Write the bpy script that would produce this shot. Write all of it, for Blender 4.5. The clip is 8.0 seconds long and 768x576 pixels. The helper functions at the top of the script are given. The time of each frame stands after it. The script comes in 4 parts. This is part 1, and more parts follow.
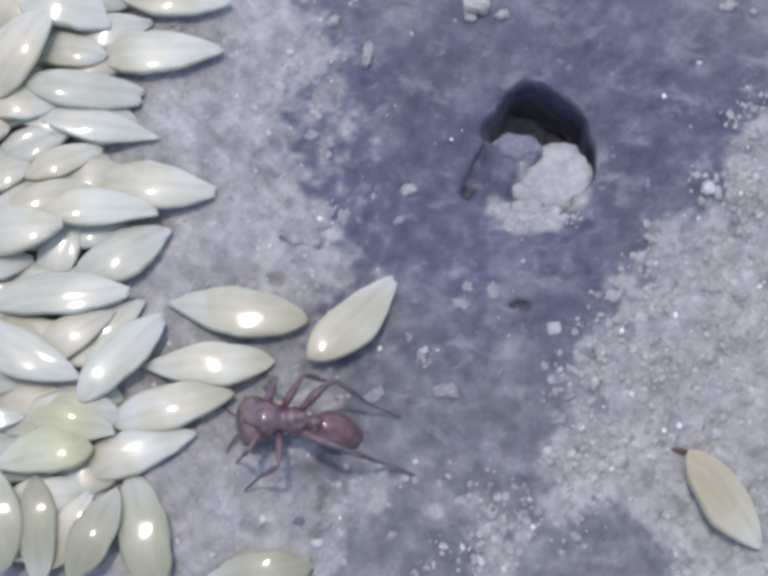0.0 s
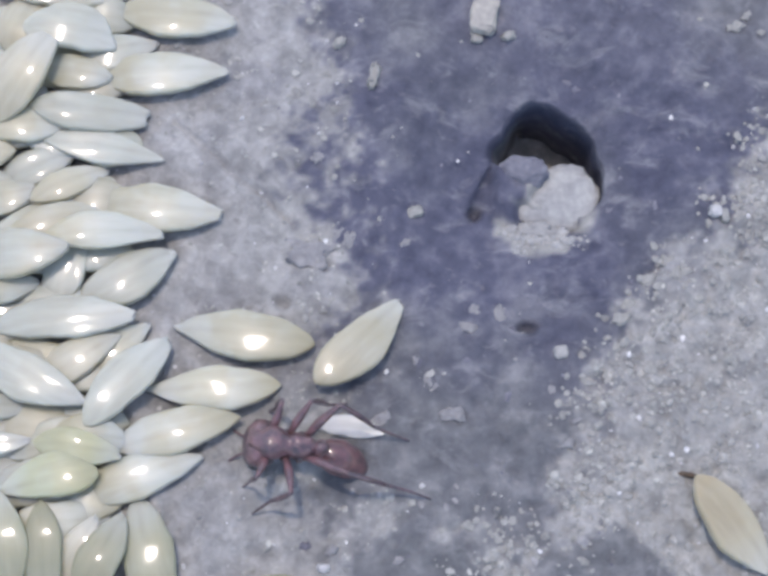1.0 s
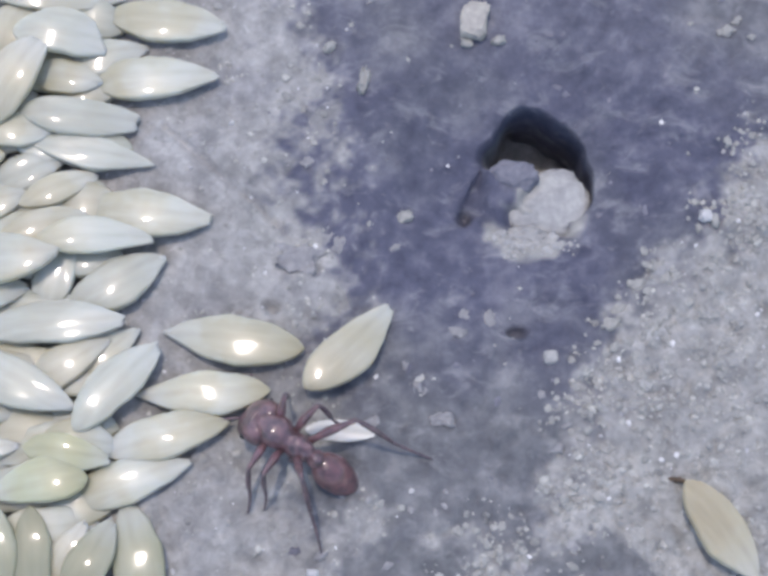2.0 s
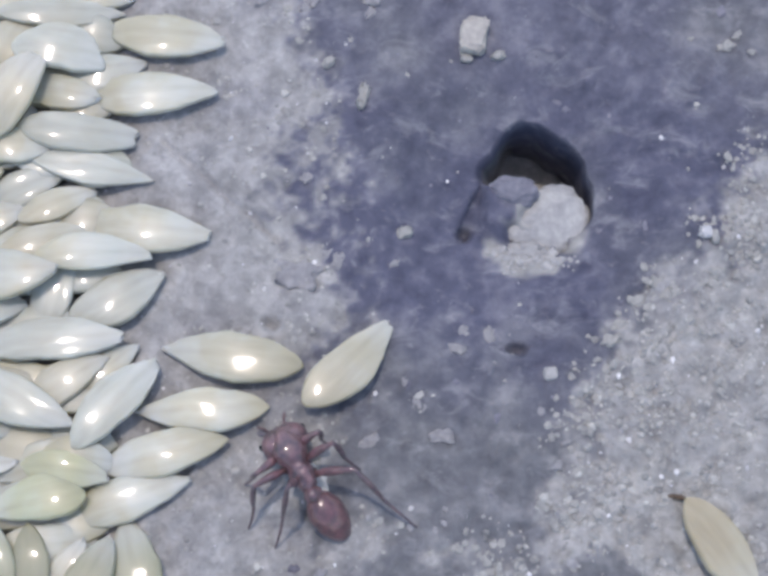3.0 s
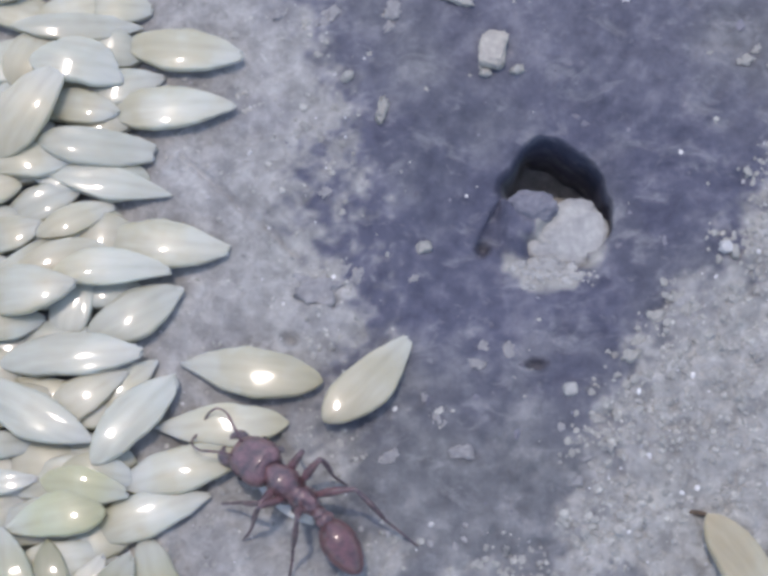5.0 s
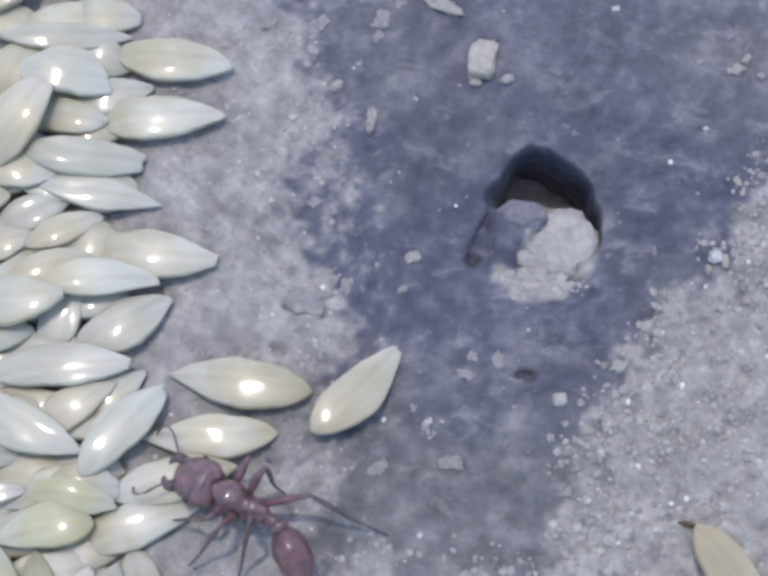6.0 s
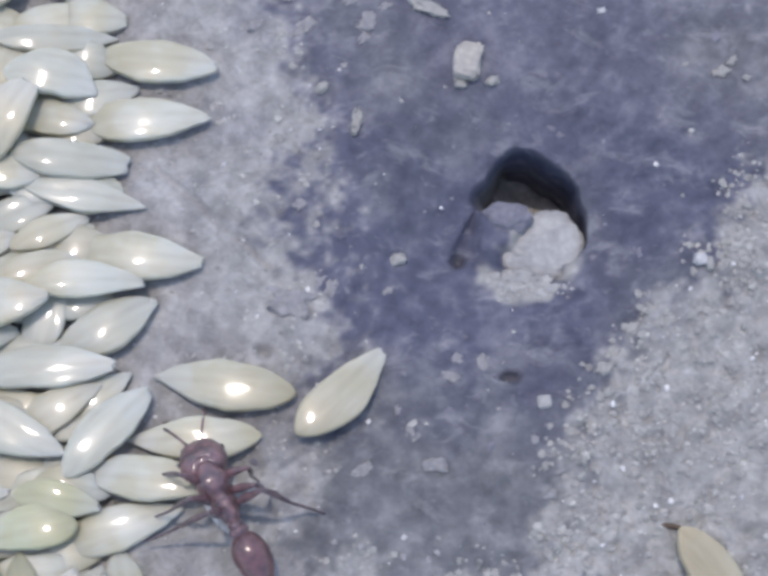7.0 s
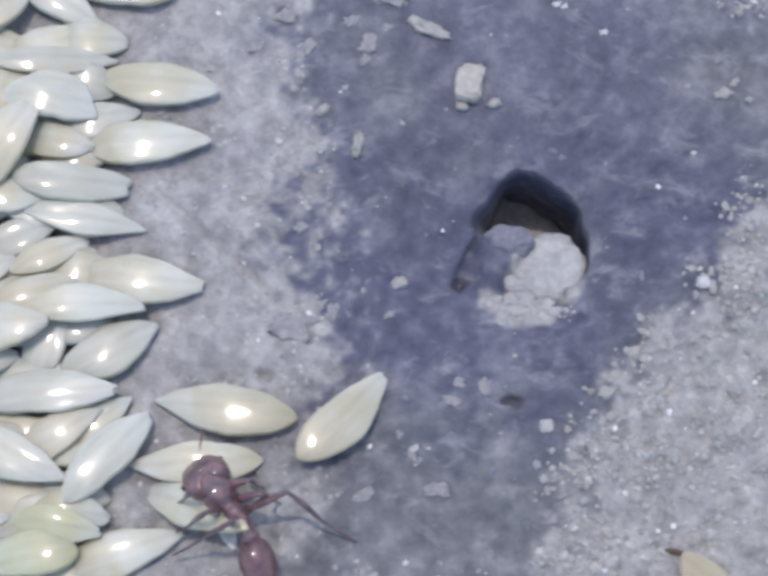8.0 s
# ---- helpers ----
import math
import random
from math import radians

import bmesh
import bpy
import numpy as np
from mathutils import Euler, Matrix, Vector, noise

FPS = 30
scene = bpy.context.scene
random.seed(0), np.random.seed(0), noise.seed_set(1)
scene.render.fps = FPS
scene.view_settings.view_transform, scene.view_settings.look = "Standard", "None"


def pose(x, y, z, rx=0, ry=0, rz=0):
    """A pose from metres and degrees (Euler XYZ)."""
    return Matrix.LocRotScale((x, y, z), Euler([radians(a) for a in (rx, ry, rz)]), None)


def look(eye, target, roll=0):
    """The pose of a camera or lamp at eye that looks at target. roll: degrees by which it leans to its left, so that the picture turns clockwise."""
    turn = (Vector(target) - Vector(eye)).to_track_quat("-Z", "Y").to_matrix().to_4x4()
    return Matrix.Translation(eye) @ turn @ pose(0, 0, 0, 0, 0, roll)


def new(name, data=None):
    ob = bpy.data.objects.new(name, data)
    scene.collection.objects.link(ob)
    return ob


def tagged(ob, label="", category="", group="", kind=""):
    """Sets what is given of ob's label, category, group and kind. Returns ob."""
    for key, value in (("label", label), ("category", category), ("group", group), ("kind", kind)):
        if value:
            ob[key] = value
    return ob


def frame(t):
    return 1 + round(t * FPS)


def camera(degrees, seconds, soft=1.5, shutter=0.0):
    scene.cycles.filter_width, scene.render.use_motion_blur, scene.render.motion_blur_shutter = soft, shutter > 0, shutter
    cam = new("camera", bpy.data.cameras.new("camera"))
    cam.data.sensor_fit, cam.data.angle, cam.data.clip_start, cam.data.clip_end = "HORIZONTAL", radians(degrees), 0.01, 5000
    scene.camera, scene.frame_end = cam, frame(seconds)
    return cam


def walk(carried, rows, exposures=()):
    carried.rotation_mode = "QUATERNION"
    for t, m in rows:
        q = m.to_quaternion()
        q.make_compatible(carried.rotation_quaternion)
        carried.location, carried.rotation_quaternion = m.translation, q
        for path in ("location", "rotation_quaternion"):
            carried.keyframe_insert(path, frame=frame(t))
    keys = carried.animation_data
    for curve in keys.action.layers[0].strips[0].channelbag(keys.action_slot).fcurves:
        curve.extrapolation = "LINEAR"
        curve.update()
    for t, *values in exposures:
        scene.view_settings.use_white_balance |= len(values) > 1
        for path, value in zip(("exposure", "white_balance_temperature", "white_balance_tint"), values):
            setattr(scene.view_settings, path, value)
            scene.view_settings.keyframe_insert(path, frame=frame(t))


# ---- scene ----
MM = 0.001
TILT, AWAY = 15.0, 125.41          # the phone leans back a little, a hand's width over the ground (mm)
SUN_ELEVATION, SUN_AZIMUTH = 77.0, 28.0   # azimuth counted from the far side towards the left
cam = camera(24.0, 8.0, soft=3.7, shutter=0.5)
DRIFT = [
    (0.0, 0.44, -1.65),
    (0.2, 0.95, -0.42),
    (0.5, 0.78, -0.04),
    (0.8, 0.51, -0.84),
    (1.0, 0.00, 0.00),
    (1.2, -0.41, -0.04),
    (1.5, 0.65, -0.60),
    (1.8, 0.51, 0.18),
    (2.0, 0.71, 0.35),
    (2.2, 0.78, 0.63),
    (3.3, 0.72, 1.59),
    (3.5, 0.00, 1.55),
    (3.7, 0.17, 1.66),
    (3.9, -0.50, 2.41),
    (4.0, -0.26, 2.44),
    (4.1, -1.64, 1.48),
    (4.2, -0.66, 1.41),
    (4.4, -0.19, 1.41),
    (4.5, -0.77, 1.59),
    (4.7, -0.84, 2.51),
    (5.8, 0.56, 2.69),
    (6.0, 0.17, 3.33),
    (6.2, 0.29, 2.48),
    (6.5, -0.26, 3.80),
    (6.8, -0.02, 3.30),
    (7.0, 1.22, 3.47),
    (7.2, 2.19, 3.33),
    (7.5, 2.38, 4.40),
    (7.8, 2.47, 5.05),
    (8.0, 1.12, 5.16),
]
walk(cam, [(t, pose(x * MM, (y - AWAY * math.sin(radians(TILT))) * MM, AWAY * math.cos(radians(TILT)) * MM, TILT, 0, 0))
           for t, x, y in DRIFT], [(0.0, 1.13, 7060.0, 15.5), (3.5, 1.08, 7060.0, 15.5), (4.0, 1.01, 7060.0, 15.5), (4.5, 1.03, 7060.0, 15.5), (6.0, 1.05, 7060.0, 15.5), (6.5, 1.11, 7060.0, 15.5), (7.0, 1.06, 7060.0, 15.5), (7.5, 1.05, 7060.0, 15.5), (8.0, 1.14, 7060.0, 15.5)])

# ---- light ----
world = bpy.data.worlds.new("sky")
scene.world = world
world.use_nodes = True
sky = world.node_tree.nodes.new("ShaderNodeTexSky")
sky.sky_type, sky.sun_disc = "NISHITA", False
sky.sun_elevation, sky.sun_rotation = radians(SUN_ELEVATION), radians(-SUN_AZIMUTH)
world.node_tree.nodes["Background"].inputs["Strength"].default_value = 0.165
world.node_tree.links.new(sky.outputs[0], world.node_tree.nodes["Background"].inputs["Color"])
sun = new("sun", bpy.data.lights.new("sun", "SUN"))
sun.data.energy, sun.data.angle, sun.data.color = 0.79, radians(0.5), (1.0, 0.965, 0.92)
flat = math.cos(radians(SUN_ELEVATION))
toward = Vector((-flat * math.sin(radians(SUN_AZIMUTH)), flat * math.cos(radians(SUN_AZIMUTH)), math.sin(radians(SUN_ELEVATION))))
sun.matrix_world = look(toward, (0, 0, 0))


# ---- materials ----
def material(name, rough=0.8, spec=0.4):
    m = bpy.data.materials.new(name)
    m.use_nodes = True
    b = m.node_tree.nodes["Principled BSDF"]
    b.inputs["Roughness"].default_value = rough
    b.inputs["Specular IOR Level"].default_value = spec
    return m, m.node_tree.nodes, m.node_tree.links, b


def node(nodes, kind, **values):
    n = nodes.new(kind)
    for k, v in values.items():
        n.inputs[k.replace("_", " ")].default_value = v
    return n


def ramp(nodes, stops):
    r = nodes.new("ShaderNodeValToRGB")
    e = r.color_ramp.elements
    while len(e) < len(stops):
        e.new(0.5)
    for el, (p, c) in zip(e, stops):
        el.position, el.color = p, (*c, 1)
    return r


def mixer(nodes, links, fac, a, b, blend="MIX"):
    m = nodes.new("ShaderNodeMix")
    m.data_type, m.blend_type = "RGBA", blend
    for value, socket in ((fac, 0), (a, 6), (b, 7)):
        if isinstance(value, (float, int)):
            m.inputs[socket].default_value = value
        elif isinstance(value, tuple):
            m.inputs[socket].default_value = (*value, 1)
        else:
            links.new(value, m.inputs[socket])
    return m.outputs[2]


def bumped(nodes, links, b, height, strength, distance):
    n = node(nodes, "ShaderNodeBump", Strength=strength, Distance=distance)
    links.new(height, n.inputs["Height"])
    links.new(n.outputs[0], b.inputs["Normal"])


def soil_material():
    m, n, l, b = material("soil", 0.85, 0.3)
    co = n.new("ShaderNodeTexCoord")
    damp = n.new("ShaderNodeAttribute")
    damp.attribute_name = "damp"
    chalk_and_lift = n.new("ShaderNodeAttribute")
    chalk_and_lift.attribute_name = "chalk_and_lift"
    broad = node(n, "ShaderNodeTexNoise", Scale=160.0, Detail=5.0, Roughness=0.6)
    grain = node(n, "ShaderNodeTexNoise", Scale=1500.0, Detail=6.0, Roughness=0.7)
    fine = node(n, "ShaderNodeTexVoronoi", Scale=2600.0)
    for t in (broad, grain, fine):
        l.new(co.outputs["Object"], t.inputs["Vector"])
    dry = ramp(n, [(0.36, (0.172, 0.170, 0.164)), (0.5, (0.254, 0.250, 0.238)), (0.63, (0.352, 0.346, 0.326))])
    wet = ramp(n, [(0.36, (0.046, 0.049, 0.074)), (0.5, (0.075, 0.078, 0.110)), (0.64, (0.136, 0.136, 0.166))])
    mid = node(n, "ShaderNodeTexNoise", Scale=620.0, Detail=4.0, Roughness=0.55)
    l.new(co.outputs["Object"], mid.inputs["Vector"])
    both = mixer(n, l, 0.17, mixer(n, l, 0.55, broad.outputs[0], mid.outputs[0]), grain.outputs[0])
    l.new(both, dry.inputs[0])
    l.new(both, wet.inputs[0])
    drab = ramp(n, [(0.37, (0.060, 0.063, 0.071)), (0.5, (0.092, 0.096, 0.104)), (0.64, (0.152, 0.154, 0.158))])
    l.new(both, drab.inputs[0])
    zones = node(n, "ShaderNodeTexNoise", Scale=75.0, Detail=3.0)
    l.new(co.outputs["Object"], zones.inputs["Vector"])
    pick = ramp(n, [(0.46, (0, 0, 0)), (0.70, (0.9, 0.9, 0.9))])
    l.new(zones.outputs[0], pick.inputs[0])
    clay = n.new("ShaderNodeAttribute")
    clay.attribute_name = "clay"
    earth = mixer(n, l, clay.outputs["Fac"], mixer(n, l, pick.outputs[0], wet.outputs[0], drab.outputs[0]), drab.outputs[0])
    c = mixer(n, l, damp.outputs["Fac"], dry.outputs[0], earth)
    sandy = ramp(n, [(0.38, (0.190, 0.187, 0.175)), (0.5, (0.260, 0.256, 0.238)), (0.62, (0.340, 0.334, 0.308))])
    l.new(both, sandy.inputs[0])
    c = mixer(n, l, chalk_and_lift.outputs["Fac"], c, sandy.outputs[0])
    lay = node(n, "ShaderNodeMapping", Scale=(0.6, 1.0, 1.0))          # ragged pale flecks of dust, two sizes
    l.new(co.outputs["Object"], lay.inputs["Vector"])
    for scale, first, last, amount in ((900.0, 0.60, 0.72, 0.22), (430.0, 0.55, 0.72, 0.32)):
        fleck = node(n, "ShaderNodeTexNoise", Scale=scale, Detail=5.0, Roughness=0.62, Distortion=0.6)
        l.new(lay.outputs[0], fleck.inputs["Vector"])
        cut = ramp(n, [(first, (0, 0, 0)), (last, (amount, amount, amount))])
        l.new(fleck.outputs[0], cut.inputs[0])
        c = mixer(n, l, cut.outputs[0], c, (0.37, 0.366, 0.36))
    wander = node(n, "ShaderNodeTexNoise", Scale=700.0, Detail=3.0)
    l.new(co.outputs["Object"], wander.inputs["Vector"])
    bent = n.new("ShaderNodeVectorMath")
    bent.operation = "MULTIPLY_ADD"
    l.new(wander.outputs["Color"], bent.inputs[0])
    bent.inputs[1].default_value = (0.0016, 0.0016, 0.0)
    l.new(co.outputs["Object"], bent.inputs[2])
    for scale, dark, light in ((1300.0, 0.89, 1.10), (2800.0, 0.90, 1.09)):          # crust broken into crumbs, each of its own tone
        crust = node(n, "ShaderNodeTexVoronoi", Scale=scale)
        l.new(bent.outputs[0], crust.inputs["Vector"])
        tone = ramp(n, [(0.1, (dark, dark, dark)), (0.9, (light, light, light))])
        l.new(crust.outputs["Color"], tone.inputs[0])
        c = mixer(n, l, mixer(n, l, damp.outputs["Fac"], (1.0, 1.0, 1.0), (0.35, 0.35, 0.35)), c, mixer(n, l, 1.0, c, tone.outputs[0], "MULTIPLY"))
    l.new(c, b.inputs["Base Color"])
    bump = mixer(n, l, 0.4, grain.outputs[0], fine.outputs["Distance"])
    bumped(n, l, b, mixer(n, l, 0.4, bump, crust.outputs["Color"]), 0.45, 0.0003)
    return m


def grain_material(name, low, high, rough=0.6, spec=0.5):
    m, n, l, b = material(name, rough, spec)
    g = n.new("ShaderNodeNewGeometry")
    co = n.new("ShaderNodeTexCoord")
    speck = node(n, "ShaderNodeTexNoise", Scale=2200.0, Detail=4.0)
    l.new(co.outputs["Object"], speck.inputs["Vector"])
    r = ramp(n, [(0.0, low), (0.7, tuple(0.5 * (p + q) for p, q in zip(low, high))), (1.0, high)])
    l.new(g.outputs["Random Per Island"], r.inputs[0])
    shade = ramp(n, [(0.3, (0.84, 0.84, 0.85)), (0.7, (1.06, 1.06, 1.05))])
    l.new(speck.outputs[0], shade.inputs[0])
    patch = node(n, "ShaderNodeTexNoise", Scale=620.0, Detail=5.0, Roughness=0.65, Distortion=0.5)
    l.new(co.outputs["Object"], patch.inputs["Vector"])
    stain = ramp(n, [(0.36, (0.80, 0.80, 0.82)), (0.62, (1.08, 1.08, 1.07))])
    l.new(patch.outputs[0], stain.inputs[0])
    c = mixer(n, l, 1.0, r.outputs[0], shade.outputs[0], "MULTIPLY")
    l.new(mixer(n, l, 1.0, c, stain.outputs[0], "MULTIPLY"), b.inputs["Base Color"])
    bumped(n, l, b, mixer(n, l, 0.5, speck.outputs[0], patch.outputs[0]), 0.4, 0.0002)
    return m


def seed_material(name, pale, deep, edge, rough, coat=1.0, gloss=0.09):
    """Seed coat: fibres along the seed, a warmer blunt end, a gloss of dried skin."""
    m, n, l, b = material(name, rough, 0.25)
    co = n.new("ShaderNodeTexCoord")
    info = n.new("ShaderNodeObjectInfo")
    stretch = node(n, "ShaderNodeMapping", Scale=(180.0, 1500.0, 500.0))
    l.new(co.outputs["Object"], stretch.inputs["Vector"])
    fibre = node(n, "ShaderNodeTexNoise", Scale=1.0, Detail=4.0, Roughness=0.6)
    l.new(stretch.outputs[0], fibre.inputs["Vector"])
    blot = n.new("ShaderNodeTexNoise")
    blot.noise_dimensions = "4D"
    blot.inputs["Scale"].default_value = 330.0
    l.new(co.outputs["Object"], blot.inputs["Vector"])
    l.new(info.outputs["Random"], blot.inputs["W"])
    tone = ramp(n, [(0.40, pale), (0.58, deep)])
    l.new(blot.outputs[0], tone.inputs[0])
    along = n.new("ShaderNodeAttribute")
    along.attribute_name = "along"
    band = ramp(n, [(0.55, (0, 0, 0)), (0.95, (0.75, 0.75, 0.75))])
    l.new(along.outputs["Fac"], band.inputs[0])
    c = mixer(n, l, band.outputs[0], tone.outputs[0], edge)
    papery = ramp(n, [(0.02, (0.6, 0.6, 0.6)), (0.38, (0, 0, 0))])          # bleached towards the torn end
    papery.color_ramp.interpolation = "EASE"
    l.new(along.outputs["Fac"], papery.inputs[0])
    c = mixer(n, l, papery.outputs[0], c, (0.45, 0.452, 0.425))
    streak = ramp(n, [(0.3, (0.84, 0.84, 0.82)), (0.6, (1.0, 1.0, 1.0))])
    l.new(fibre.outputs[0], streak.inputs[0])
    c = mixer(n, l, 1.0, c, streak.outputs[0], "MULTIPLY")
    own = ramp(n, [(0.0, (0.88, 0.87, 0.82)), (1.0, (1.05, 1.045, 1.01))])
    l.new(info.outputs["Random"], own.inputs[0])
    l.new(mixer(n, l, 1.0, c, own.outputs[0], "MULTIPLY"), b.inputs["Base Color"])
    b.inputs["Coat Weight"].default_value = coat
    b.inputs["Coat Roughness"].default_value = gloss
    b.inputs["Subsurface Weight"].default_value = 0.55
    b.inputs["Subsurface Radius"].default_value = (1.0, 0.85, 0.65)
    b.inputs["Subsurface Scale"].default_value = 0.0009
    pock = node(n, "ShaderNodeTexNoise", Scale=1400.0, Detail=2.0)
    l.new(co.outputs["Object"], pock.inputs["Vector"])
    bumped(n, l, b, mixer(n, l, 0.5, fibre.outputs[0], pock.outputs[0]), 0.30, 0.00012)
    return m


def chitin_material(name, low, high, rough=0.46, relief=0.6, spec=0.4):
    m, n, l, b = material(name, rough, spec)
    co = n.new("ShaderNodeTexCoord")
    blot = node(n, "ShaderNodeTexNoise", Scale=1100.0, Detail=5.0, Roughness=0.65)
    ridge = node(n, "ShaderNodeTexNoise", Scale=1.0, Detail=3.0, Distortion=0.8)      # fine ridges along the body
    lay = node(n, "ShaderNodeMapping", Scale=(900.0, 4600.0, 4600.0))
    l.new(co.outputs["Object"], lay.inputs["Vector"])
    l.new(lay.outputs[0], ridge.inputs["Vector"])
    l.new(co.outputs["Object"], blot.inputs["Vector"])
    r = ramp(n, [(0.35, low), (0.68, high)])
    l.new(blot.outputs[0], r.inputs[0])
    l.new(r.outputs[0], b.inputs["Base Color"])
    b.inputs["Coat Weight"].default_value = 0.65
    b.inputs["Coat Roughness"].default_value = 0.11
    pits = node(n, "ShaderNodeTexNoise", Scale=2600.0, Detail=3.0, Roughness=0.6)
    l.new(co.outputs["Object"], pits.inputs["Vector"])
    bumped(n, l, b, mixer(n, l, 0.5, ridge.outputs[0], pits.outputs[0]), relief, 0.0002)
    return m


SOIL = soil_material()
PALE_GRAIN = grain_material("pale_grain", (0.205, 0.203, 0.188), (0.375, 0.371, 0.338))
DARK_GRAIN = grain_material("dark_grain", (0.078, 0.078, 0.104), (0.165, 0.162, 0.190))
QUARTZ = grain_material("quartz", (0.30, 0.30, 0.30), (0.62, 0.615, 0.60), 0.35, 0.5)
CLOD_PALE = grain_material("clod_pale", (0.31, 0.307, 0.292), (0.37, 0.365, 0.347), 0.9, 0.2)
CLOD_GREY = grain_material("clod_grey", (0.16, 0.16, 0.185), (0.23, 0.228, 0.25), 0.9, 0.2)
CLOD_DRY = grain_material("clod_dry", (0.21, 0.208, 0.21), (0.32, 0.315, 0.31), 0.9, 0.2)
STONE = grain_material("cream_stone", (0.33, 0.31, 0.275), (0.40, 0.38, 0.335), 0.7, 0.3)
SEED_CREAM = seed_material("seed_cream", (0.431, 0.442, 0.390), (0.377, 0.364, 0.277), (0.346, 0.312, 0.200), 0.5)
SEED_WHITE = seed_material("seed_white", (0.402, 0.412, 0.362), (0.365, 0.368, 0.312), (0.385, 0.390, 0.336), 0.45, 0.8, 0.12)
SEED_TAN = seed_material("seed_tan", (0.406, 0.389, 0.312), (0.376, 0.354, 0.265), (0.356, 0.323, 0.228), 0.5)
SEED_GREEN = seed_material("seed_green", (0.377, 0.391, 0.275), (0.360, 0.361, 0.227), (0.348, 0.333, 0.209), 0.5)
SEED_DULL = seed_material("seed_dull", (0.290, 0.297, 0.222), (0.265, 0.266, 0.186), (0.266, 0.258, 0.174), 0.5, 0.6)
SEED_MATT = seed_material("seed_matt", (0.350, 0.325, 0.250), (0.322, 0.288, 0.212), (0.305, 0.262, 0.188), 0.7, 0.0)
HUSK = seed_material("husk", (0.48, 0.48, 0.48), (0.43, 0.43, 0.42), (0.46, 0.46, 0.45), 0.35)
HILUM = seed_material("hilum", (0.58, 0.575, 0.54), (0.50, 0.48, 0.43), (0.54, 0.52, 0.48), 0.6, 0.1)
CHITIN = chitin_material("chitin", (0.046, 0.034, 0.042), (0.178, 0.093, 0.100), 0.46, 0.9)
CHITIN_DARK = chitin_material("chitin_dark", (0.044, 0.034, 0.042), (0.118, 0.076, 0.084))
GASTER = chitin_material("gaster", (0.064, 0.038, 0.044), (0.155, 0.072, 0.076), 0.42, 0.45, 0.3)
EYE = chitin_material("eye", (0.006, 0.005, 0.006), (0.012, 0.010, 0.010), 0.2)
TWIG = grain_material("twig", (0.07, 0.05, 0.035), (0.15, 0.11, 0.08), 0.85, 0.2)


# ---- shape helpers ----
def lattice(x, y, seed):
    """Smooth value noise in the plane, -1 to 1, one cell a unit."""
    def rnd(i, j):
        h = (i * 374761393 + j * 668265263 + seed * 974634777) & 0x7FFFFFFF
        h = ((h ^ (h >> 13)) * 1274126177) & 0x7FFFFFFF
        return ((h ^ (h >> 16)) & 0xFFFF) / 32767.5 - 1
    xi, yi = np.floor(x).astype(np.int64), np.floor(y).astype(np.int64)
    fx, fy = x - xi, y - yi
    fx, fy = fx * fx * (3 - 2 * fx), fy * fy * (3 - 2 * fy)
    top = rnd(xi, yi) * (1 - fx) + rnd(xi + 1, yi) * fx
    low = rnd(xi, yi + 1) * (1 - fx) + rnd(xi + 1, yi + 1) * fx
    return top * (1 - fy) + low * fy


def step(a, b, x):
    k = np.clip((x - a) / (b - a), 0, 1)
    return k * k * (3 - 2 * k)


def inside(x, y, corners):
    """Signed distance to a polygon, positive within (mm)."""
    d, win = np.full(np.shape(x), 1e9), np.zeros(np.shape(x), bool)
    for (ax, ay), (bx, by) in zip(corners, corners[1:] + corners[:1]):
        ex, ey = bx - ax, by - ay
        k = np.clip(((x - ax) * ex + (y - ay) * ey) / (ex * ex + ey * ey), 0, 1)
        d = np.minimum(d, np.hypot(x - ax - k * ex, y - ay - k * ey))
        if ey:
            win ^= ((ay > y) != (by > y)) & (x < ex * (y - ay) / ey + ax)
    return np.where(win, d, -d)


# Damp earth round the burrow, and two damp patches near the seeds (mm).
DAMP = [(-1.0, 33.0), (-4.6, 22.5), (-5.4, 14.1), (-4.5, 6.0), (-3.5, 2.0), (-2.9, -3.9), (-4.2, -9.0), (-4.2, -14.5), (1.5, -19.3), (10.8, -16.6),
        (13.0, -10.1), (16.2, -5.6), (18.5, -1.6), (20.8, 2.2), (23.5, 4.9), (27.5, 10.5), (36, 16.7), (40, 26), (26, 28), (14, 34)]
PATCH = [(-2.1, -18.4), (2.5, -17.4), (6.4, -19.3), (5.7, -23.8), (-4.3, -23.8)]
PATCH_2 = [(15.3, -16.4), (17.9, -18.0), (20.1, -20.6), (18.3, -23.8), (8.9, -23.8), (10.3, -18.4)]
HOLE_X, HOLE_Y = 11.35, 8.1


def hole_edge(x, y):
    """How far within the burrow's mouth, 0 at the rim and 1 at the middle."""
    px, py = x - HOLE_X, y - HOLE_Y
    turn = np.arctan2(py, px)
    ragged = 1 + 0.02 * np.sin(3 * turn + 0.6) + 0.015 * np.sin(7 * turn + 2) + 0.035 * lattice(turn * 4.1 + 40, turn * 0 + 3.3, 5)
    ragged = ragged + 0.065 * np.exp(-((turn - 1.72) / 0.34) ** 2) - 0.05 * np.exp(-((turn - 2.3) / 0.25) ** 2)
    return 1 - np.hypot(px / np.where(px < 0, 4.25, 4.1), np.where(py > 0, py / 5.5, py / 5.4)) / ragged


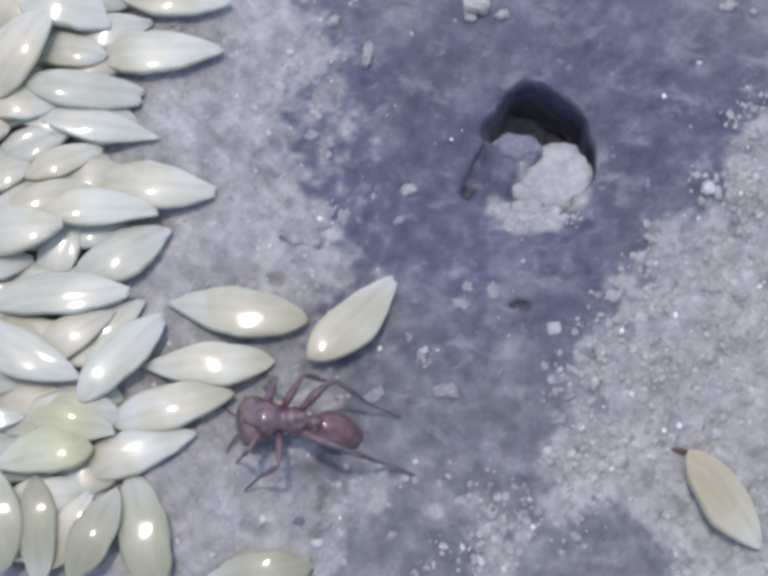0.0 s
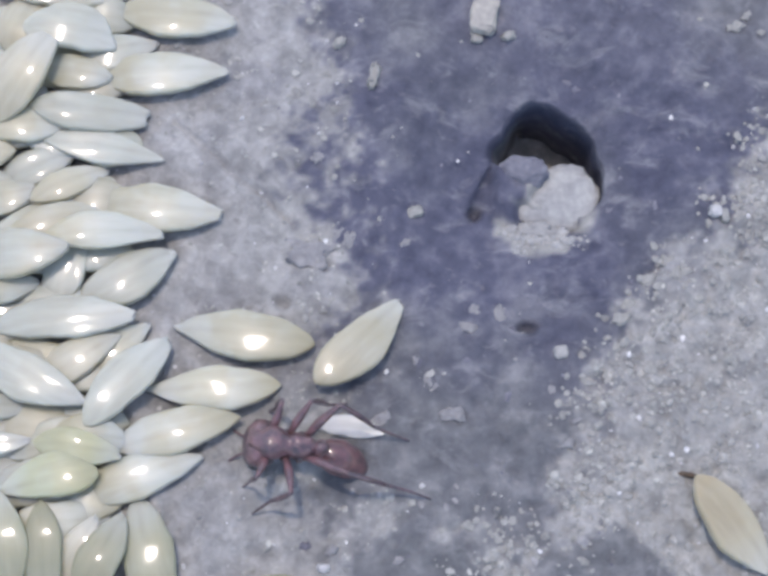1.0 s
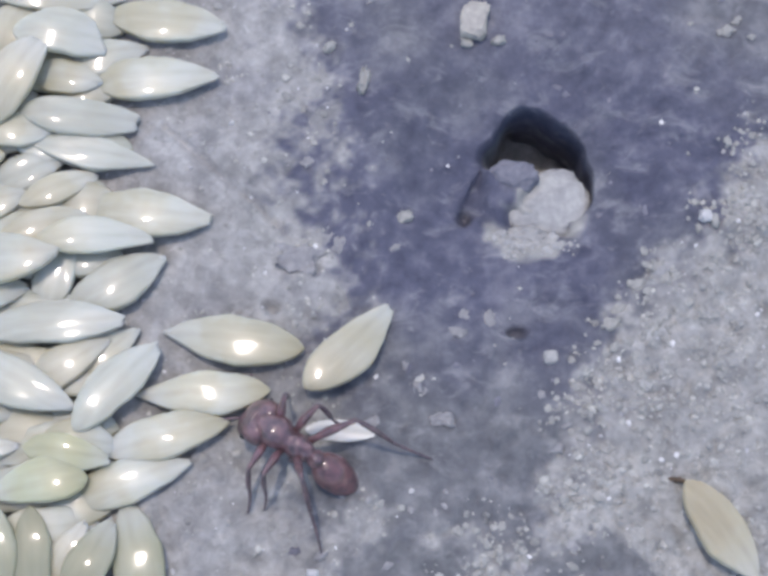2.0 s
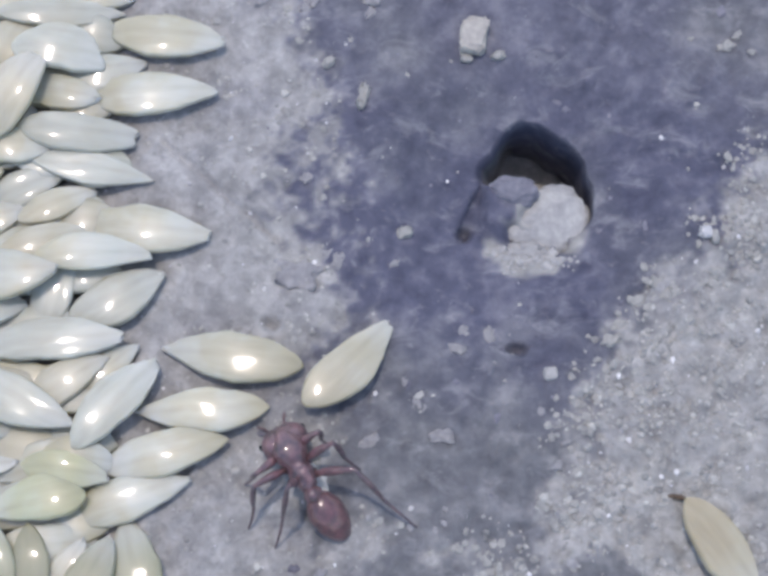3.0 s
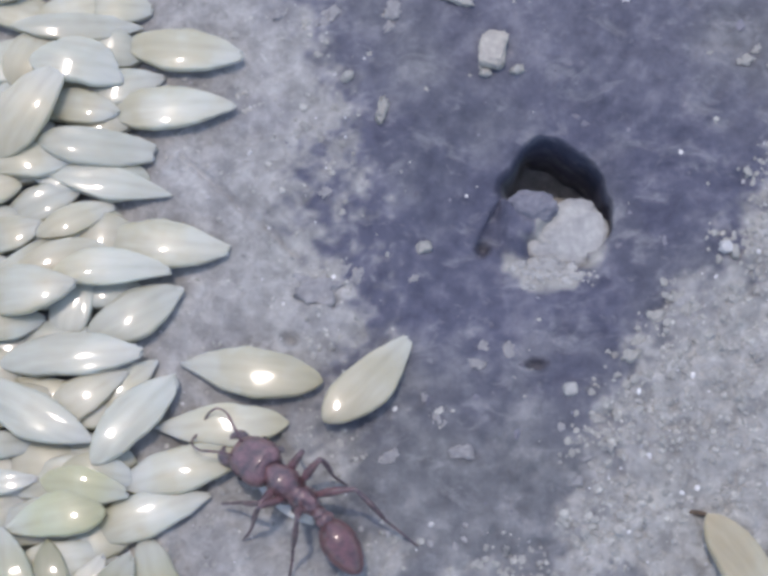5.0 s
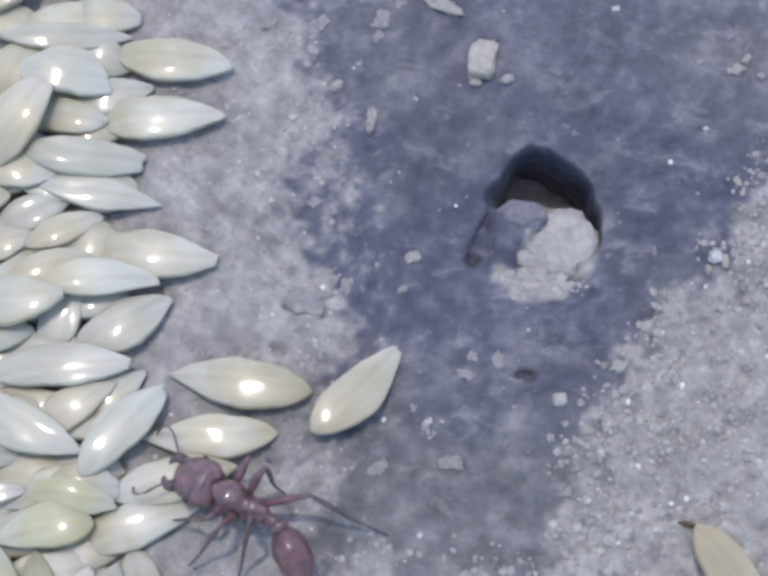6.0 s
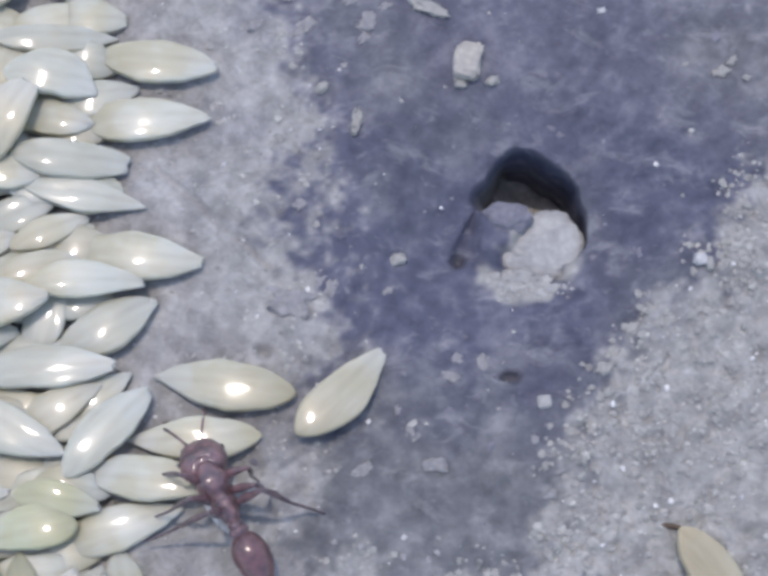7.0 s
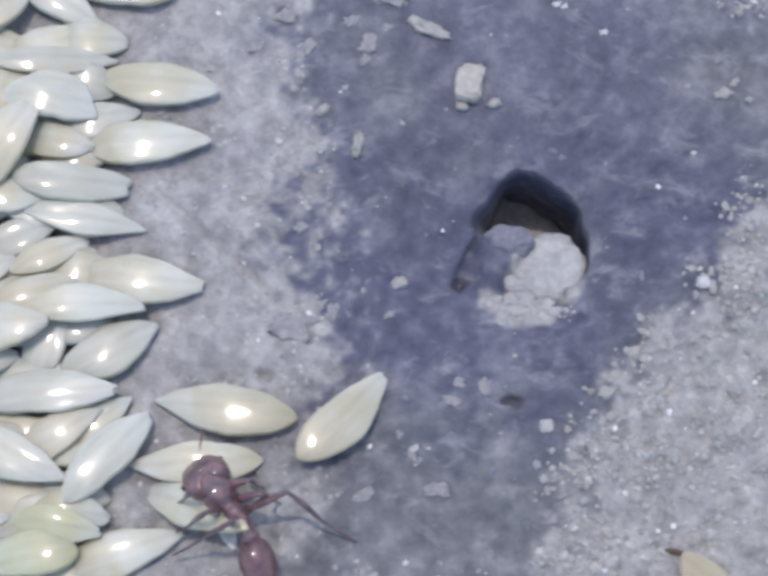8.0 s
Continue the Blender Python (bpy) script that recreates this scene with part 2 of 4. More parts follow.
def clay_at(x, y):
    """Two bare patches of grey clay near the seeds."""
    wob = 0.9 * lattice(x / 2.2, y / 2.0, 61) + 0.6 * lattice(x / 0.9, y / 0.8, 62) + 0.35 * lattice(x / 0.4, y / 0.4, 63)
    return np.maximum(step(-0.5, 0.3, inside(x, y, PATCH) + 0.7 * wob), step(-0.5, 0.3, inside(x, y, PATCH_2) + 0.7 * wob))


def damp_at(x, y):
    wob = 2.3 * lattice(x / 3.3, y / 3.1, 11) + 1.6 * lattice(x / 1.25, y / 1.1, 12) + 1.2 * lattice(x / 0.55, y / 0.5, 13) + 0.7 * lattice(x / 0.3, y / 0.3, 14)
    d = step(-2.0, 1.8, inside(x, y, DAMP) * (1 - 0.25 * step(7, 1, x)) + wob) * (0.84 + 0.16 * step(-11, -2, y))
    d = d * (1 - 0.10 * step(12, 20, y)) * (1 - 0.10 * step(18, 27, x) * step(9, 16, y))
    p = clay_at(x, y) * 0.8
    smear = 0.28 * step(0.1, 0.7, lattice(x / 4.2, y / 2.6, 17)) * step(-16, -8, x) + 0.06
    return np.clip(np.maximum(np.maximum(d, p), smear * step(60, 38, np.hypot(x, y))), 0, 1)


def dust_at(x, y):
    """Dry dust that lies in smudges on the damp earth, away from the burrow's mouth."""
    soft = step(0.0, 0.7, lattice(x / 2.6, y / 2.0, 20) + 0.5 * lattice(x / 1.0, y / 0.9, 21))
    flake = step(0.36, 0.58, lattice(x / 1.2, y / 0.95, 23) + 0.5 * lattice(x / 0.45, y / 0.4, 24) + 0.25 * lattice(x / 0.28, y / 0.26, 25))
    spots = np.maximum(0.35 * soft, flake)
    return spots * step(3.5, 8.0, np.hypot(x - HOLE_X, y - HOLE_Y + 1)) * (0.45 + 0.4 * step(2, -6, y))


def height(x, y):
    """The ground's height in mm: crumbs, the funnel round the burrow, and the burrow itself, a ramp that falls to the far wall."""
    far = step(60, 34, np.hypot(x, y))
    rough = 1 + 0.7 * step(4, 12, x - 0.2 * y) - 0.45 * step(0.4, 0.9, damp_at(x, y)) - 0.35 * step(-4, -9, x) * step(-9, -3, y)
    z = 0.16 * dust_at(x, y) + 0.34 * lattice(x / 5.3, y / 5.3, 1) + (0.20 * lattice(x / 1.7, y / 1.7, 2) + 0.15 * lattice(x / 0.8, y / 0.8, 3) + 0.07 * lattice(x / 0.4, y / 0.4, 4)) * rough
    r = np.hypot((x - HOLE_X) / 1.0, (y - HOLE_Y + 0.8) / 1.15)
    z = z - 1.1 * step(11.5, 5.0, r) + 0.35 * step(17, 12, r) * step(8, 12, r)
    e = hole_edge(x, y)
    ramp_down = 0.6 + 7.8 * step(-0.4, 1.3, y - HOLE_Y + 0.35 * (x - HOLE_X) - 0.2)
    side = 0.055 + 0.5 * step(-0.5, -3.5, x - HOLE_X) + 0.3 * step(0, -4, y - HOLE_Y)
    into = step(-0.04, 1, (e + 0.04) / side)
    z = z - into * (ramp_down + (0.45 * lattice(x / 1.5, y / 1.5, 8) + 0.25 * lattice(x / 0.7, y / 0.7, 9)) * step(2.5, 0.0, y - HOLE_Y))
    z = z + 1.15 * step(1.25, 0.45, np.hypot((x - 8.9) / 2.3, (y - 7.7) / 2.0) + 0.25 * lattice(x / 0.9, y / 0.9, 45)) * step(0.0, 0.25, e)    # earth slipped in from the flank
    k = np.clip((x + 15.0) / 8.6, 0, 1)                     # a shallow groove across the dust
    off = np.abs(y - (12.2 - 7.6 * k) - 0.3 * lattice(x / 1.5, x * 0 + 0.5, 41)) + 3 * np.clip(np.abs(x + 10.7) - 4.3, 0, 9)
    z = z - 0.30 * step(0.55, 0.1, off)
    k = np.clip((y - 6.0) / 3.6, 0, 1)                      # a slit that runs down from the mouth's flank
    off = x - 6.2 - 1.5 * k - 0.4 * lattice(x / 0.9, y / 0.8, 42)
    z = z - 0.65 * step(1.0, 0.1, np.where(off < 0, -2.2 * off, 0.42 * off) + 0.8 * np.clip(np.abs(y - 7.4) - 1.3, 0, 9)) * step(0.2, -0.1, e - 0.25)
    z = z - 0.55 * step(1.1, 0.3, np.hypot((x + 6.9) / 1.0, (y + 1.1) / 0.55) + 0.3 * lattice(x / 0.7, y / 0.7, 44))
    pit = np.hypot((x - 10.0) / 1.0, (y + 2.75) / 0.5)
    z = z - 0.9 * step(1.1, 0.4, pit) - 0.8 * step(1.0, 0.3, np.hypot((x - 6.4) / 0.8, (y - 5.8) / 0.8))
    return z * far


def smooth(me):
    me.polygons.foreach_set("use_smooth", [True] * len(me.polygons))
    return me


def mesh_of(name, verts, faces, mat, smoothed=True):
    me = bpy.data.meshes.new(name)
    me.from_pydata([tuple(v) for v in verts], [], [tuple(f) for f in faces])
    me.materials.append(mat)
    if smoothed:
        smooth(me)
    me.update()
    return me


def part(name, me, parent, m=None, label=""):
    ob = new(name, me)
    ob.parent = parent
    if m is not None:
        ob.matrix_basis = m
    return tagged(ob, label)


def blob(name, sx, sy, sz, mat, seed=0, lump=0.08, power=1.0, rings=14, turns=20, taper=0.0, cell=1.0):
    """A lumpy ellipsoid (half sizes in mm); power under 1 makes it boxier, taper narrows its +x end."""
    rnd = random.Random(seed)
    off = Vector((rnd.uniform(-50, 50), rnd.uniform(-50, 50), rnd.uniform(-50, 50)))
    verts, faces = [], []

    def put(a, b):
        d = Vector((math.cos(a), math.sin(a) * math.cos(b), math.sin(a) * math.sin(b)))
        q = Vector([math.copysign(abs(c) ** power, c) for c in d])
        k = 1 + lump * noise.noise(d * (1.6 / cell) + off) + 0.5 * lump * noise.noise(d * (4.2 / cell) + off)
        w = 1 - taper * (q.x + 1) / 2
        verts.append(Vector((q.x * sx, q.y * sy * w, q.z * sz * w)) * k * MM)

    put(0, 0)
    for i in range(1, rings):
        for j in range(turns):
            put(math.pi * i / rings, 2 * math.pi * j / turns)
    put(math.pi, 0)
    for j in range(turns):
        k = (j + 1) % turns
        faces.append((0, 1 + j, 1 + k))
        for i in range(rings - 2):
            a = 1 + i * turns
            faces.append((a + j, a + turns + j, a + turns + k, a + k))
        a = 1 + (rings - 2) * turns
        faces.append((a + j, len(verts) - 1, a + k))
    return mesh_of(name, verts, faces, mat)


def tube(name, points, radii, mat, sides=8):
    """A tapered tube along points (mm)."""
    verts, faces = [], []
    pts = [Vector(p) for p in points]
    for i, (p, r) in enumerate(zip(pts, radii)):
        way = (pts[min(i + 1, len(pts) - 1)] - pts[max(i - 1, 0)]).normalized()
        q = way.to_track_quat("Z", "Y")
        for j in range(sides):
            a = 2 * math.pi * j / sides
            verts.append((p + q @ Vector((math.cos(a) * r, math.sin(a) * r, 0))) * MM)
    for i in range(len(pts) - 1):
        for j in range(sides):
            k = (j + 1) % sides
            faces.append((i * sides + j, i * sides + k, (i + 1) * sides + k, (i + 1) * sides + j))
    faces.append(tuple(reversed(range(sides))))
    faces.append(tuple((len(pts) - 1) * sides + j for j in range(sides)))
    return mesh_of(name, verts, faces, mat)


def curve_points(a, b, bend, n=7):
    """Points from a to b, bowed by the vector bend at the middle."""
    a, b, bend = Vector(a), Vector(b), Vector(bend)
    return [a.lerp(b, i / (n - 1)) + bend * (4 * (i / (n - 1)) * (1 - i / (n - 1))) for i in range(n)]


# ---- the ground ----
def ground():
    fine = 0.2
    out = [fine * sum(1.45 ** k for k in range(1, n + 1)) for n in range(1, 31)]
    xs = np.array([-34 - d for d in reversed(out)] + list(np.arange(-34, 34 + fine / 2, fine)) + [34 + d for d in out])
    ys = np.array([-30 - d for d in reversed(out)] + list(np.arange(-30, 36 + fine / 2, fine)) + [36 + d for d in out])
    xs = np.unique(np.round(np.concatenate([xs, np.arange(6.6, 8.6, 0.05), np.arange(14.6, 16.0, 0.05)]), 3))      # closer at the burrow's walls
    ys = np.unique(np.round(np.concatenate([ys, np.arange(10.6, 14.6, 0.05)]), 3))
    x, y = np.meshgrid(xs, ys)
    z = height(x, y)
    damp = damp_at(x, y)
    e = hole_edge(x, y)
    # the far wall of the burrow is undercut
    deep = np.clip(-z - 1.8, 0, 7) * step(-0.05, 0.1, e) * step(-1.5, 2.5, y - HOLE_Y)
    co = np.stack([x, y + 0.2 * deep, z], -1).reshape(-1, 3) * MM
    nx, ny = len(xs), len(ys)
    i = (np.arange(ny - 1)[:, None] * nx + np.arange(nx - 1)[None, :]).ravel()
    quads = np.stack([i, i + 1, i + nx + 1, i + nx], -1)
    me = bpy.data.meshes.new("ground")
    me.vertices.add(len(co))
    me.vertices.foreach_set("co", co.ravel())
    me.loops.add(quads.size)
    me.loops.foreach_set("vertex_index", quads.ravel().astype(np.int32))
    me.polygons.add(len(quads))
    me.polygons.foreach_set("loop_start", np.arange(0, quads.size, 4, dtype=np.int32))
    me.polygons.foreach_set("use_smooth", np.ones(len(quads), bool))
    me.update(calc_edges=True)
    me.attributes.new("clay", "FLOAT", "POINT").data.foreach_set("value", np.maximum(clay_at(x, y), 0.85 * step(-4.5, -10.0, y + 1.5 * lattice(x / 3.0, y / 3.0, 64))).ravel().astype(np.float32))
    # damp is cut deep in the burrow: paler wall colour stands in for light
    me.attributes.new("damp", "FLOAT", "POINT").data.foreach_set("value", (damp * (1 - 0.55 * step(0.0, 0.1, e) * step(1.6, 3.0, -z))).ravel().astype(np.float32))
    damp = damp * (1 - 0.8 * step(0.02, 0.2, e)) * (1 - 0.72 * dust_at(x, y))
    ragged = 0.35 * lattice(x / 1.6, y / 1.6, 31) + 0.2 * lattice(x / 0.6, y / 0.6, 32)
    sand = step(1.25, 0.65, np.minimum(np.hypot((x - 12.8) / 3.2, (y - 7.3) / 2.6), np.hypot((x - 10.7) / 2.4, (y - 4.2) / 1.3) + 0.1) + 1.6 * ragged) * step(15.5, 14.8, x) * step(10.0, 9.0, y)
    pale = 0.45 * step(1.25, -0.2, np.hypot((x + 8.0) / 6.5, (y - 2.5) / 6.5) + 0.6 * lattice(x / 2.2, y / 2.2, 33) + 0.3 * lattice(x / 0.7, y / 0.7, 34)) * (1 - damp)
    floor = 0.5 * step(3.0, 6.0, -z) * step(0.0, 0.2, e)    # burrow floor coloured paler to lift its deep shade
    dusty = 0.6 * step(-1.0, -6.0, inside(x, y, DAMP) + 2 * ragged) * step(6, 12, x - 0.2 * y) * (1 - clay_at(x, y)) * step(60, 38, np.hypot(x, y))
    me.attributes.new("chalk_and_lift", "FLOAT", "POINT").data.foreach_set("value", np.maximum(np.maximum(sand, pale), np.maximum(dusty, floor)).ravel().astype(np.float32))
    me.materials.append(SOIL)
    return tagged(new("ground", me), "dry grey crumbly soil, dark and damp round an ant burrow", "ground", kind="structure")


GROUND = ground()

ICO = [(0, 0, 1)] + [(0.894 * math.cos(k * 1.2566), 0.894 * math.sin(k * 1.2566), 0.447) for k in range(5)] \
    + [(0.894 * math.cos(k * 1.2566 + 0.6283), 0.894 * math.sin(k * 1.2566 + 0.6283), -0.447) for k in range(5)] + [(0, 0, -1)]
ICO_FACES = [(0, 1 + k, 1 + (k + 1) % 5) for k in range(5)] + [(1 + k, 6 + k, 1 + (k + 1) % 5) for k in range(5)] \
    + [(1 + (k + 1) % 5, 6 + k, 6 + (k + 1) % 5) for k in range(5)] + [(6 + k, 11, 6 + (k + 1) % 5) for k in range(5)]


def scatter(name, label, mat, count, low, high, want, seed, sink=0.25, flat_shade=True, mouth=-0.03):
    """Loose grains of low to high mm, kept with the chance that want(x, y) gives, as one heap of stuff."""
    rng = np.random.default_rng(seed)
    x, y = rng.uniform(-31, 33, count), rng.uniform(-27, 34, count)
    keep = (rng.random(count) < want(x, y)) & (hole_edge(x, y) < mouth)
    x, y = x[keep], y[keep]
    n = len(x)
    size = low + (high - low) * rng.random(n) ** 2.6
    base = np.array(ICO)
    v = base[None] * (1 + rng.uniform(-0.28, 0.28, (n, 12, 1)))
    v = v * rng.uniform(0.65, 1.2, (n, 1, 3)) * (size / 2)[:, None, None]
    a, b = rng.uniform(0, 6.283, n), rng.uniform(-0.7, 0.7, n)
    ca, sa, cb, sb = np.cos(a), np.sin(a), np.cos(b), np.sin(b)
    vx, vz = v[..., 0] * cb[:, None] + v[..., 2] * sb[:, None], v[..., 2] * cb[:, None] - v[..., 0] * sb[:, None]
    vx, vy = vx * ca[:, None] - v[..., 1] * sa[:, None], vx * sa[:, None] + v[..., 1] * ca[:, None]
    z = height(x, y) + size * (0.5 - sink)
    co = np.stack([vx + x[:, None], vy + y[:, None], vz * 0.45 + z[:, None]], -1).reshape(-1, 3) * MM
    tri = (np.array(ICO_FACES)[None] + 12 * np.arange(n)[:, None, None]).reshape(-1, 3)
    me = bpy.data.meshes.new(name)
    me.vertices.add(len(co))
    me.vertices.foreach_set("co", co.ravel())
    me.loops.add(tri.size)
    me.loops.foreach_set("vertex_index", tri.ravel().astype(np.int32))
    me.polygons.add(len(tri))
    me.polygons.foreach_set("loop_start", np.arange(0, tri.size, 3, dtype=np.int32))
    me.polygons.foreach_set("use_smooth", np.full(len(tri), not flat_shade))
    me.update(calc_edges=True)
    me.materials.append(mat)
    return tagged(new(name, me), label, "grains", kind="stuff")


def dry_at(x, y):
    return 1 - step(0.30, 0.72, damp_at(x, y))


def dry_right(x, y):
    return dry_at(x, y) * step(6, 12, x - 0.2 * y)


def clumps(x, y):
    """Where crumbs lie together, 0 to 1."""
    return step(-0.25, 0.5, lattice(x / 2.4, y / 2.0, 51) + 0.7 * lattice(x / 1.0, y / 0.9, 52))


def rim_of_damp(x, y):
    """The crumbly band along the edge of the damp earth on the sandy side."""
    d = inside(x, y, DAMP)
    return step(-5.5, -1.5, d) * step(3.6, 0.0, d) * step(5, 11, x - 0.2 * y)


scatter("sand_grains", "pale grey sand crumbs lying loose on dry soil", PALE_GRAIN, 34000, 0.2, 0.7,
        lambda x, y: (0.50 * dry_right(x, y) + 0.2 * dry_at(x, y) * (1 - 0.8 * step(-6, -3.5, y) * step(-4, -8, x))) * (0.25 + 0.75 * clumps(x, y)) + 0.6 * rim_of_damp(x, y) * clumps(x, y) + 0.002, 3, sink=0.45)
def single_grains(count):
    """The largest crumbs on the sandy side, each an object of its own on one of a few meshes."""
    rnd = random.Random(21)
    shapes = []
    for k in range(12):
        verts = [Vector(p) * rnd.uniform(0.75, 1.25) for p in ICO]
        shapes.append(mesh_of("sand_grain", [Vector((v.x * 0.6, v.y * 0.42, v.z * 0.22)) * MM for v in verts], ICO_FACES, PALE_GRAIN, False))
    made = 0
    while made < count:
        x, y = rnd.uniform(5, 27), rnd.uniform(-20, 12)
        here = np.array([x]), np.array([y])
        if rnd.random() > float((0.75 * rim_of_damp(*here) + 0.35 * dry_right(*here))[0]) * (0.2 + 0.8 * float(clumps(*here)[0])):
            continue
        size = 0.26 + 0.5 * rnd.random() ** 2
        ob = new("sand_grain", shapes[made % len(shapes)])
        ob.parent = GROUND
        ob.matrix_basis = pose(x * MM, y * MM, (float(height(*here)[0]) + 0.06 * size) * MM, rnd.uniform(-12, 12), rnd.uniform(-12, 12), rnd.uniform(0, 360)) @ Matrix.Scale(size, 4)
        made += 1


scatter("soil_crumbs", "dark damp soil crumbs round the burrow", DARK_GRAIN, 1500, 0.35, 1.2,
        lambda x, y: 0.5 * step(0.4, 0.8, damp_at(x, y)) * clumps(x, y) + 0.006, 4, sink=0.66)
scatter("quartz_grains", "small glinting pale quartz grains on the soil", QUARTZ, 1500, 0.16, 0.55,
        lambda x, y: 0.018 + 0.26 * dry_at(x, y) + 0.3 * rim_of_damp(x, y) + 0.1 * dry_right(x, y), 5, sink=0.4)
scatter("soil_clods", "grey clods of dry soil beside the seeds", CLOD_DRY, 600, 0.5, 1.4,
        lambda x, y: 0.5 * step(-11, -14, y) * step(-16, -13, x) * step(24, 10, x) * clumps(x, y), 6, sink=0.5)
scatter("dust_crumbs", "fine pale crumbs scattered over the dry soil", PALE_GRAIN, 14000, 0.12, 0.5,
        lambda x, y: (0.6 * dry_at(x, y) + 0.02) * clumps(x, y) * step(-19, -12, x), 8, sink=0.55)
scatter("spilt_sand", "pale sand crumbs spilt at the burrow's mouth", CLOD_PALE, 170000, 0.16, 0.7,
        lambda x, y: 0.75 * step(1.15, 0.6, np.hypot((x - 10.9) / 2.7, (y - 4.3) / 1.6) + 0.35 * lattice(x / 0.9, y / 0.9, 35)) * (y < HOLE_Y + 0.5), 7, sink=0.45, mouth=0.6)


single_grains(300)


# ---- loose things on the ground ----
def loose(name, label, category, me, x, y, lift, turn=0.0, tip=0.0, roll=0.0):
    ob = new(name, me)
    ob.matrix_basis = pose(x * MM, y * MM, (float(height(np.array([x]), np.array([y]))[0]) + lift) * MM, roll, tip, turn)
    return tagged(ob, label, category)


def crumb(name, size, mat, seed):
    """A ragged low bit of crust, size mm across."""
    rnd = random.Random(seed)
    me = blob(name, size * 0.5, size * rnd.uniform(0.28, 0.40), size * 0.17, mat, seed, 0.30, 0.85, 14, 34)
    off = Vector((rnd.uniform(-50, 50), rnd.uniform(-50, 50), 0))
    for v in me.vertices:                           # broken outline, knobbly top
        p = v.co / MM
        k = 1 + 0.55 * noise.noise(Vector((p.x, p.y, 0)) * (2.6 / size) + off) + 0.34 * noise.noise(Vector((p.x, p.y, 2)) * (8.5 / size) + off)
        v.co.x, v.co.y = v.co.x * k, v.co.y * k
        v.co.z += size * MM * (0.10 * noise.noise(Vector((p.x, p.y, 4)) * (4.5 / size) + off) + 0.06 * noise.noise(Vector((p.x, p.y, 6)) * (11.0 / size) + off))
    return me


# ---- seeds ----
def seed_mesh(length, width, thick, seed, mat, bend=0.0, folds=0.0, tip=0.0):
    """A flat almond: round at -x, narrowing to a torn blunt hilum at +x; a low dome with an upright rim; sizes in mm."""
    rnd = random.Random(seed)
    skew, fat = rnd.uniform(-0.10, 0.10), rnd.uniform(0.41, 0.53)
    tip, lean = tip or rnd.uniform(0.10, 0.26), rnd.uniform(-0.5, 0.5)
    round_power, tip_power = rnd.uniform(0.60, 0.85), rnd.uniform(1.7, 2.4)
    rim = rnd.uniform(0.62, 0.72)
    off = Vector((rnd.uniform(-90, 90), rnd.uniform(-90, 90), 0))
    nu, nv = 40, 32
    verts, faces, along = [], [], []
    for i in range(nu + 1):
        u = 0.5 - 0.5 * math.cos(math.pi * i / nu)         # closer rings at both ends
        s = abs(u - fat) / (fat if u < fat else 1 - fat)
        w = width / 2 * (max(1 - s * s, 0) ** round_power if u < fat else tip + (1 - tip) * max(1 - s ** tip_power, 0))
        w = max(w, 0.04)
        t = thick / 2 * (w / (width / 2)) ** 0.55
        x = (u - 0.5) * length
        for j in range(nv):
            a = 2 * math.pi * j / nv
            c, s = math.cos(a), math.sin(a)
            edge = Vector((x * 0.42, 2.0 if c > 0 else -2.0, 0)) + off
            k = 1 + 0.13 * noise.noise(edge) + 0.05 * noise.noise(edge * 3.1)
            y = w * math.copysign(abs(c) ** 0.85, c) * k
            z = t * math.copysign(rim * min(1, abs(s) * 3.2) + (1 - rim) * s * s, s)
            if s > 0:
                z += folds * s * noise.noise(Vector((x * 0.31, y * 1.3, 7.4)) + off) + 0.02 * s * noise.noise(Vector((x * 0.7, y * 0.8, 3.3)) + off)
            torn = max(0.0, u - 0.9) * 10 * (0.22 * noise.noise(Vector((y * 3.5, s, 5)) + off) + lean * y)
            verts.append(((x + torn) * MM, (y + skew * width * math.sin(math.pi * u)) * MM, (z + bend * ((2 * u - 1) ** 2 - 0.4)) * MM))
            along.append(1 - u)
    for i in range(nu):
        for j in range(nv):
            k = (j + 1) % nv
            faces.append((i * nv + j, (i + 1) * nv + j, (i + 1) * nv + k, i * nv + k))
    faces.append(tuple(range(nv)))
    faces.append(tuple(nu * nv + j for j in reversed(range(nv))))
    me = mesh_of("seed", verts, faces, mat)
    me.attributes.new("along", "FLOAT", "POINT").data.foreach_set("value", along)
    return me, tip, lean


